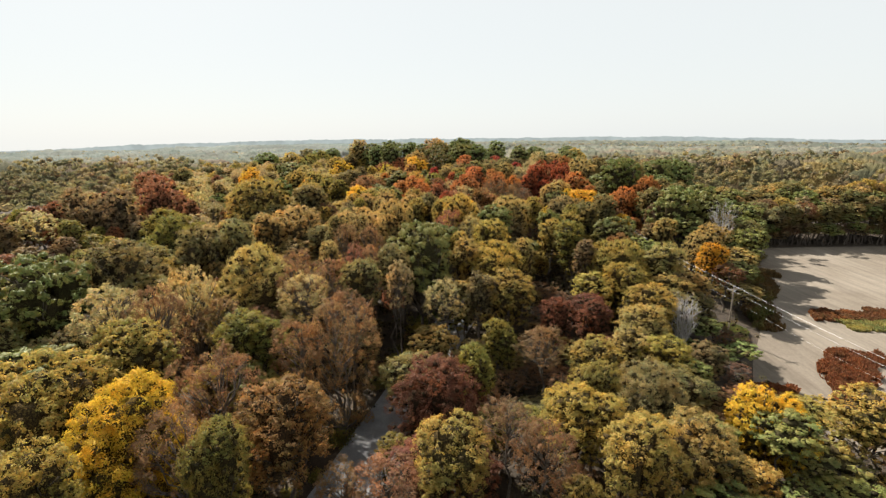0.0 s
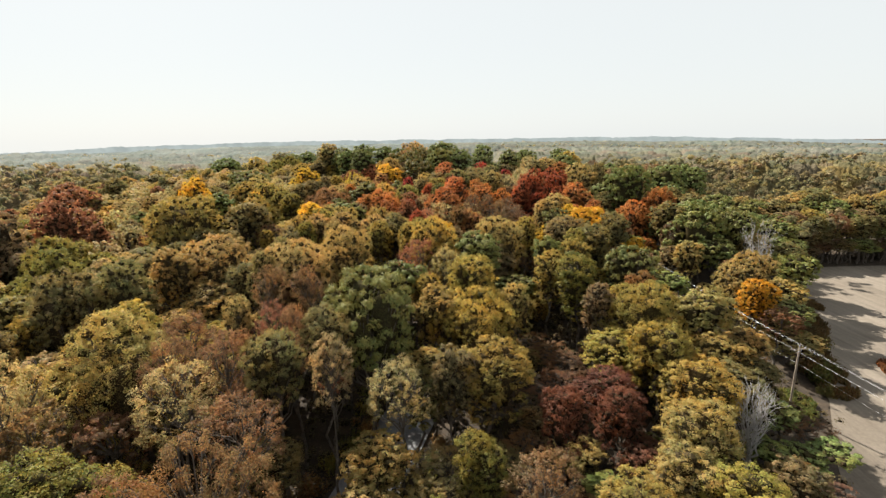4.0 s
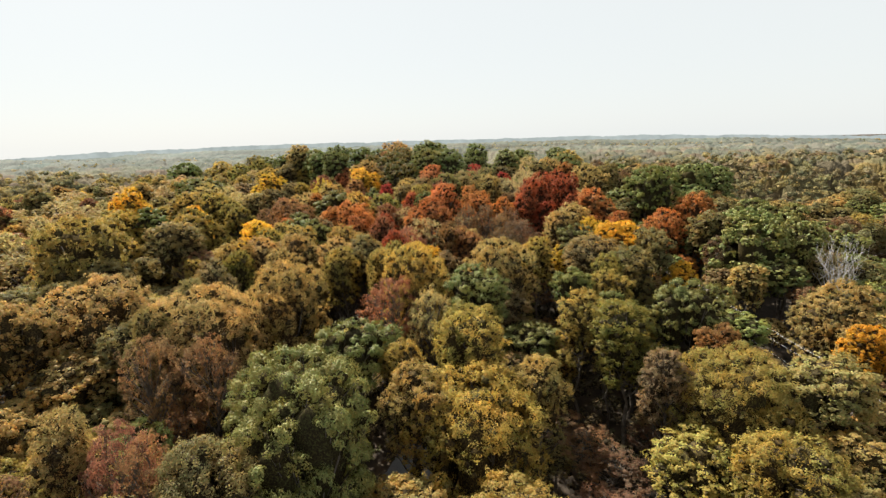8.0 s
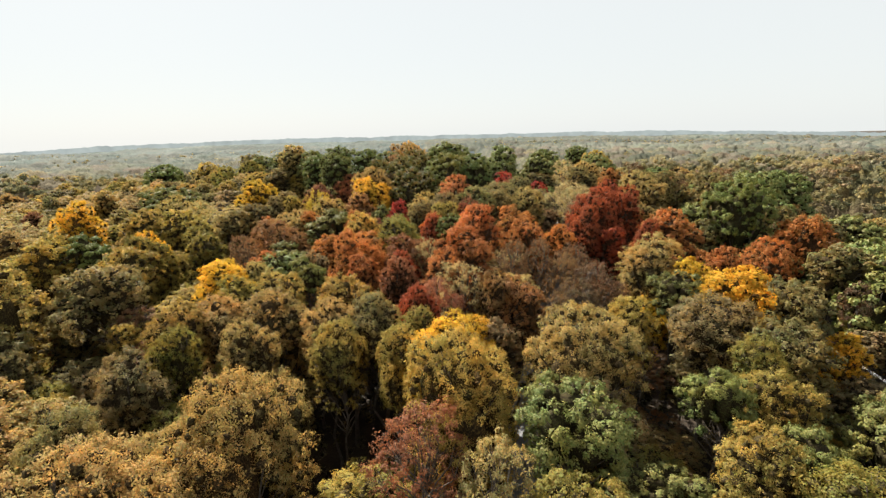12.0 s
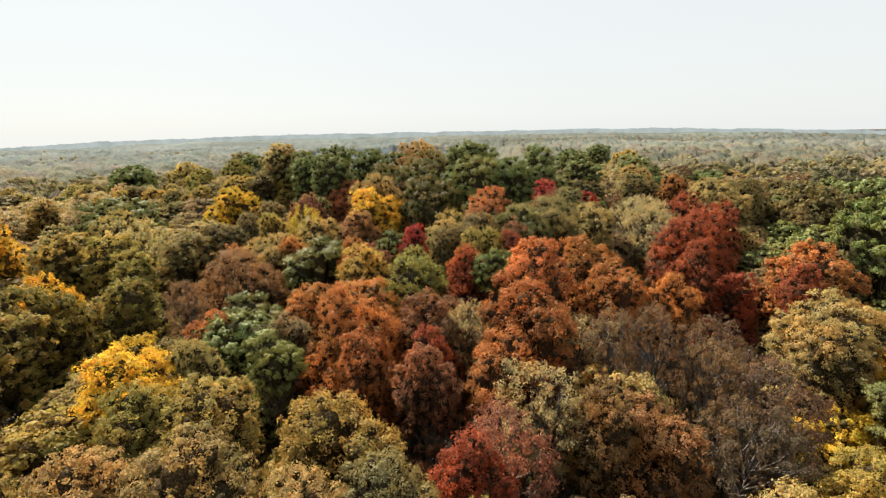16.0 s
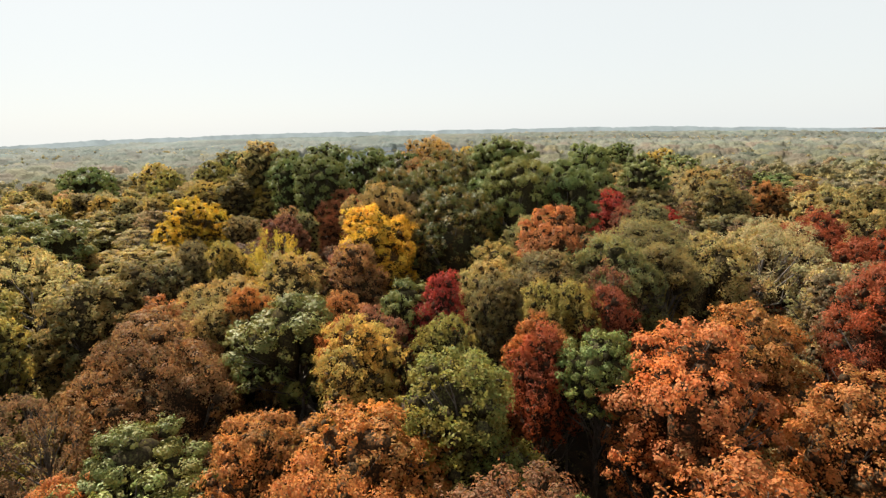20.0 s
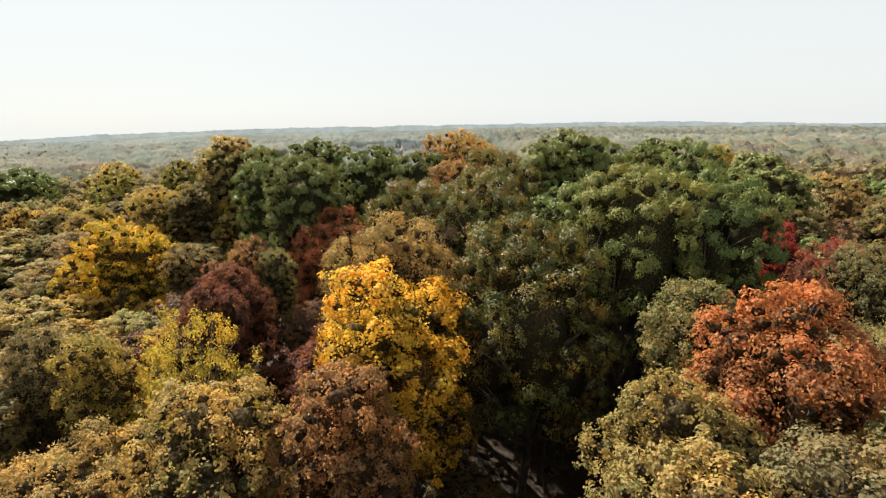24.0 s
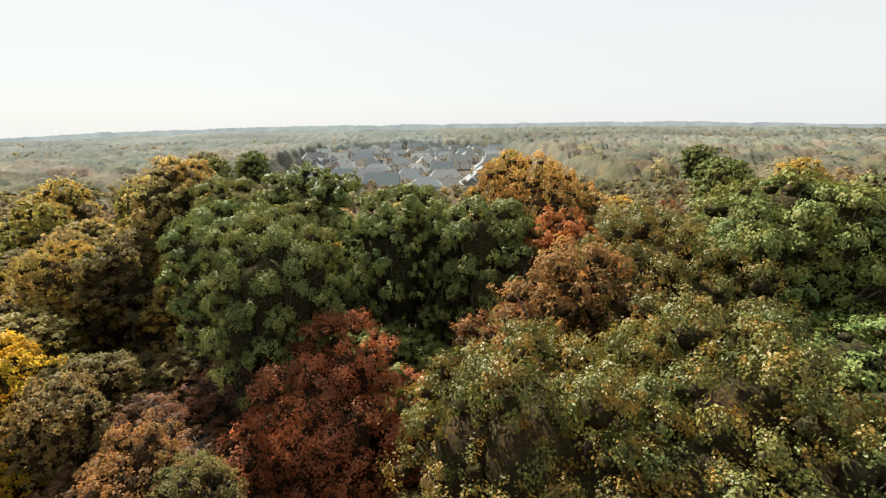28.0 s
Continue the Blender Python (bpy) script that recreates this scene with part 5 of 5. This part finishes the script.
tuft_sheet("weed_patch", "patch of reddish-brown dry weeds in the field", [(57, 62.5), (60.5, 69), (71.5, 82.5), (77, 82.5), (81, 81), (70, 70.5), (62, 64.5)], 9000, 0.8, (0.15, 0.062, 0.036), 1)
tuft_sheet("weed_patch", "band of reddish-brown dry weeds across the field", [(80, 97), (84, 104.5), (95, 102.5), (112, 104), (150, 106), (150, 100), (108, 97.5), (96, 98), (90, 97)], 14000, 0.8, (0.15, 0.07, 0.04), 2, 0.14)
tuft_sheet("grass_patch", "tuft of pale green grass beside dry weeds", [(85, 92), (86, 97.5), (92, 98), (104, 97), (98, 92)], 4000, 0.6, (0.22, 0.21, 0.09), 3, 0.12)
tuft_sheet("weed_patch", "patch of reddish-brown dry weeds at the edge of the field", [(48, 70), (55.5, 70), (51, 63.2), (45.5, 62.8)], 4500, 0.8, (0.15, 0.062, 0.036), 6)
tuft_sheet("grass_patch", "strip of green grass and weeds beside the pole", [(53, 83), (56, 91), (60, 91), (59.5, 86), (56.5, 82)], 3500, 0.6, (0.125, 0.135, 0.05), 4, 0.09)
tuft_sheet("weed_strip", "brown weeds along the edge of the field", [(64, 90), (77, 111), (93, 137), (97.5, 136), (81.5, 110), (67, 88.6)], 6500, 0.8, (0.11, 0.075, 0.04), 5, 0.10)

BUSH = {}


def bush(x, y, size, tint, label):
    v = len(BUSH) % 3
    if v not in BUSH:
        r = np.random.default_rng(90 + v)
        n = 1100
        c = r.normal(0, 0.42, (9, 3)) * (1, 1, 0.3) + (0, 0, 0.55)
        pick = r.integers(0, 9, n)
        u = r.normal(size=(n, 3))
        u /= np.linalg.norm(u, axis=1, keepdims=True)
        pos = c[pick] + u * r.uniform(0.25, 0.5, n)[:, None]
        pos[:, 2] = np.abs(pos[:, 2])
        verts, faces = [], []
        for k in range(9):
            tube(bend(np.array((0, 0, -0.1)), c[k], r, 0.1, 4), [0.03, 0.024, 0.018, 0.008], 4, verts, faces)
        BUSH[v] = (card_mesh("foliage", leaf_cards(pos, u + (0, 0, 0.3), 0.11, r), LEAF), mesh_of("stem_clump", verts, faces, BARK, True))
    foliage, stems = BUSH[v]
    thing = new("bush")
    thing.matrix_basis = pose(x, y, ground_z(x, y), 0, 0, bush_rng.uniform(0, 360)) @ Matrix.Diagonal((size, size, size * bush_rng.uniform(0.8, 1.3), 1))
    part("stem_clump", stems, None, thing)
    f = part("foliage", foliage, None, thing)
    k = bush_rng.uniform(0.8, 1.2)
    f.color = (tint[0] * k, tint[1] * k, tint[2] * k, 1)
    return tagged(thing, label, "bush", "bushes of the undergrowth")


bush_rng = random.Random(8)
for (x0, y0), (x1, y1) in zip(FIELD[:6], FIELD[1:7]):
    n = int(math.hypot(x1 - x0, y1 - y0) / 1.9)
    for k in range(n):
        f = (k + bush_rng.random()) / n
        if y0 + (y1 - y0) * f < 90 or bush_rng.random() < 0.4:
            continue
        bush(x0 + (x1 - x0) * f - bush_rng.uniform(-0.9, 2.6), y0 + (y1 - y0) * f + bush_rng.uniform(-1, 2), bush_rng.uniform(0.9, 2.7), bush_rng.choice(((0.13, 0.11, 0.04), (0.15, 0.10, 0.05), (0.09, 0.09, 0.03))), "olive-brown bush at the edge of the field")
y = 22.0
while y < 200:
    for s in (-1, 1):
        if bush_rng.random() < 0.75:
            bush(lane_x(y) + s * bush_rng.uniform(4.6, 7.5), y, bush_rng.uniform(1.2, 2.4), bush_rng.choice(((0.2, 0.17, 0.05), (0.22, 0.14, 0.07), (0.12, 0.12, 0.04))), "low brown-green bush beside the road")
    y += 3.4

# ---- the houses beyond the wood ----


def prism(bm, ring, z0, ridge):
    """A roof: eaves ring at z0, ridge line of two points."""
    low = [bm.verts.new((x, y, z0)) for x, y in ring]
    a, b = (bm.verts.new(p) for p in ridge)
    for vs in ((low[0], low[1], b, a), (low[1], low[2], b), (low[2], low[3], a, b), (low[3], low[0], a)):
        bm.faces.new(vs)
    bm.faces.new(low[::-1])


def house(x, y, turn, w, d, eaves, siding, roofing, seed):
    r = random.Random(seed)
    thing = new("house")
    thing.matrix_basis = pose(x, y, ground_z(x, y) - 0.15, 0, 0, turn)
    bm = bmesh.new()
    box(bm, w, d, eaves, pose(0, 0, eaves / 2))
    wall = part("wall", bm, siding, thing)
    rise = d * r.uniform(0.36, 0.5)
    hip = r.choice((0.0, d * 0.3, d * 0.45))
    bm = bmesh.new()
    o = 0.5
    prism(bm, [(-w / 2 - o, -d / 2 - o), (w / 2 + o, -d / 2 - o), (w / 2 + o, d / 2 + o), (-w / 2 - o, d / 2 + o)], eaves, ((-w / 2 + hip, 0, eaves + rise), (w / 2 - hip, 0, eaves + rise)))
    bmesh.ops.recalc_face_normals(bm, faces=bm.faces[:])
    roof = part("roof", bm, roofing, thing)
    # the front gables that break the roof
    for k in range(r.choice((1, 2, 2))):
        gx, gw, gd = (-w * 0.26 + k * w * 0.5) + r.uniform(-0.6, 0.6), w * r.uniform(0.3, 0.4), 1.6
        face = -d / 2 - gd / 2
        bm = bmesh.new()
        box(bm, gw, gd, eaves, pose(gx, face + 0.02, eaves / 2))
        tri = [bm.verts.new(p) for p in ((gx - gw / 2, face - gd / 2 + 0.02, eaves), (gx + gw / 2, face - gd / 2 + 0.02, eaves), (gx, face - gd / 2 + 0.02, eaves + gw * 0.46))]
        bm.faces.new(tri)
        part("gable_wall", bm, siding, thing)
        bm = bmesh.new()
        v = [bm.verts.new(p) for p in ((gx - gw / 2 - 0.35, face - gd / 2 - 0.3, eaves - 0.15), (gx, face - gd / 2 - 0.3, eaves + gw * 0.5), (gx + gw / 2 + 0.35, face - gd / 2 - 0.3, eaves - 0.15),
                                       (gx - gw / 2 - 0.35, 0, eaves - 0.15), (gx, 0, eaves + gw * 0.5), (gx + gw / 2 + 0.35, 0, eaves - 0.15))]
        bm.faces.new((v[0], v[1], v[4], v[3]))
        bm.faces.new((v[1], v[2], v[5], v[4]))
        bmesh.ops.solidify(bm, geom=bm.faces[:], thickness=0.18)
        part("gable_roof", bm, roofing, thing)
        for zz in (eaves * 0.28, eaves * 0.74):
            window(thing, gx, face - gd / 2, zz, 1.7, 1.4)
    for zz in (eaves * 0.28, eaves * 0.74):
        for wx in (-0.02, 0.44):
            window(thing, wx * w, -d / 2, zz, 1.2, 1.4)
    bm = bmesh.new()
    box(bm, 1.0, 0.1, 2.1, pose(w * 0.08, -d / 2 - 0.06, 1.15))
    part("door", bm, TRIM_WHITE, thing)
    if r.random() < 0.5:
        bm = bmesh.new()
        box(bm, 0.9, 0.9, 2.6, pose(w * 0.3, d * 0.12, eaves + rise * 0.85))
        part("chimney", bm, SIDINGS[2], thing)
    return tagged(thing, "two-storey suburban house with a steep grey shingle roof", "house", "houses of the estate")


def window(thing, x, y, z, w, h):
    bm = bmesh.new()
    for sx, sz, ox, oz in ((w + 0.2, 0.1, 0, h / 2), (w + 0.2, 0.1, 0, -h / 2), (0.1, h, -w / 2, 0), (0.1, h, w / 2, 0)):
        box(bm, sx, 0.08, sz, pose(x + ox, y - 0.05, z + oz))
    win = part("window", bm, TRIM_WHITE, thing)
    bm = bmesh.new()
    box(bm, w, 0.03, h, pose(x, y - 0.03, z))
    part("pane", bm, GLASS_DARK, win)


house_rng = random.Random(17)
number = 0
for row in range(8):
    hy = 432 + row * 38 + row * row * 2.2
    count = (5, 6, 6, 7, 8, 8, 9, 9)[row]
    for k in range(count):
        hx = -38 + (k - (count - 1) / 2) * (22 + row * 0.4) + house_rng.uniform(-3, 3)
        house(hx, hy + house_rng.uniform(-6, 6), house_rng.choice((0, 0, 8, -10, 90, 180, 25)), house_rng.uniform(15, 19), house_rng.uniform(11, 14), house_rng.uniform(5.6, 6.4),
              SIDINGS[house_rng.choice((0, 0, 1, 1, 2))], SHINGLES[house_rng.choice((0, 0, 1, 2))], number)
        number += 1


def long_building(x, y, turn, w, d, eaves):
    """A long low building with a pale metal roof, doors along its front."""
    thing = new("long_building")
    thing.matrix_basis = pose(x, y, ground_z(x, y) - 0.2, 0, 0, turn)
    bm = bmesh.new()
    box(bm, w, d, eaves, pose(0, 0, eaves / 2))
    part("wall", bm, SIDINGS[0], thing)
    bm = bmesh.new()
    prism(bm, [(-w / 2 - 0.6, -d / 2 - 0.6), (w / 2 + 0.6, -d / 2 - 0.6), (w / 2 + 0.6, d / 2 + 0.6), (-w / 2 - 0.6, d / 2 + 0.6)], eaves, ((-w / 2 - 0.6, 0, eaves + d * 0.2), (w / 2 + 0.6, 0, eaves + d * 0.2)))
    bmesh.ops.recalc_face_normals(bm, faces=bm.faces[:])
    part("roof", bm, TRIM_WHITE, thing, "pale sheet metal roof")
    for k in range(5):
        bm = bmesh.new()
        box(bm, 3.5, 0.12, 3.2, pose(-w * 0.4 + k * w * 0.2, -d / 2 - 0.07, 1.7))
        part("door", bm, METAL_GREY, thing)
    return tagged(thing, "long low building with a pale metal roof beyond the woods", "building", "long buildings beyond the woods")


long_building(-455, 1010, 14, 62, 18, 6.0)
long_building(-505, 935, 10, 34, 14, 5.0)
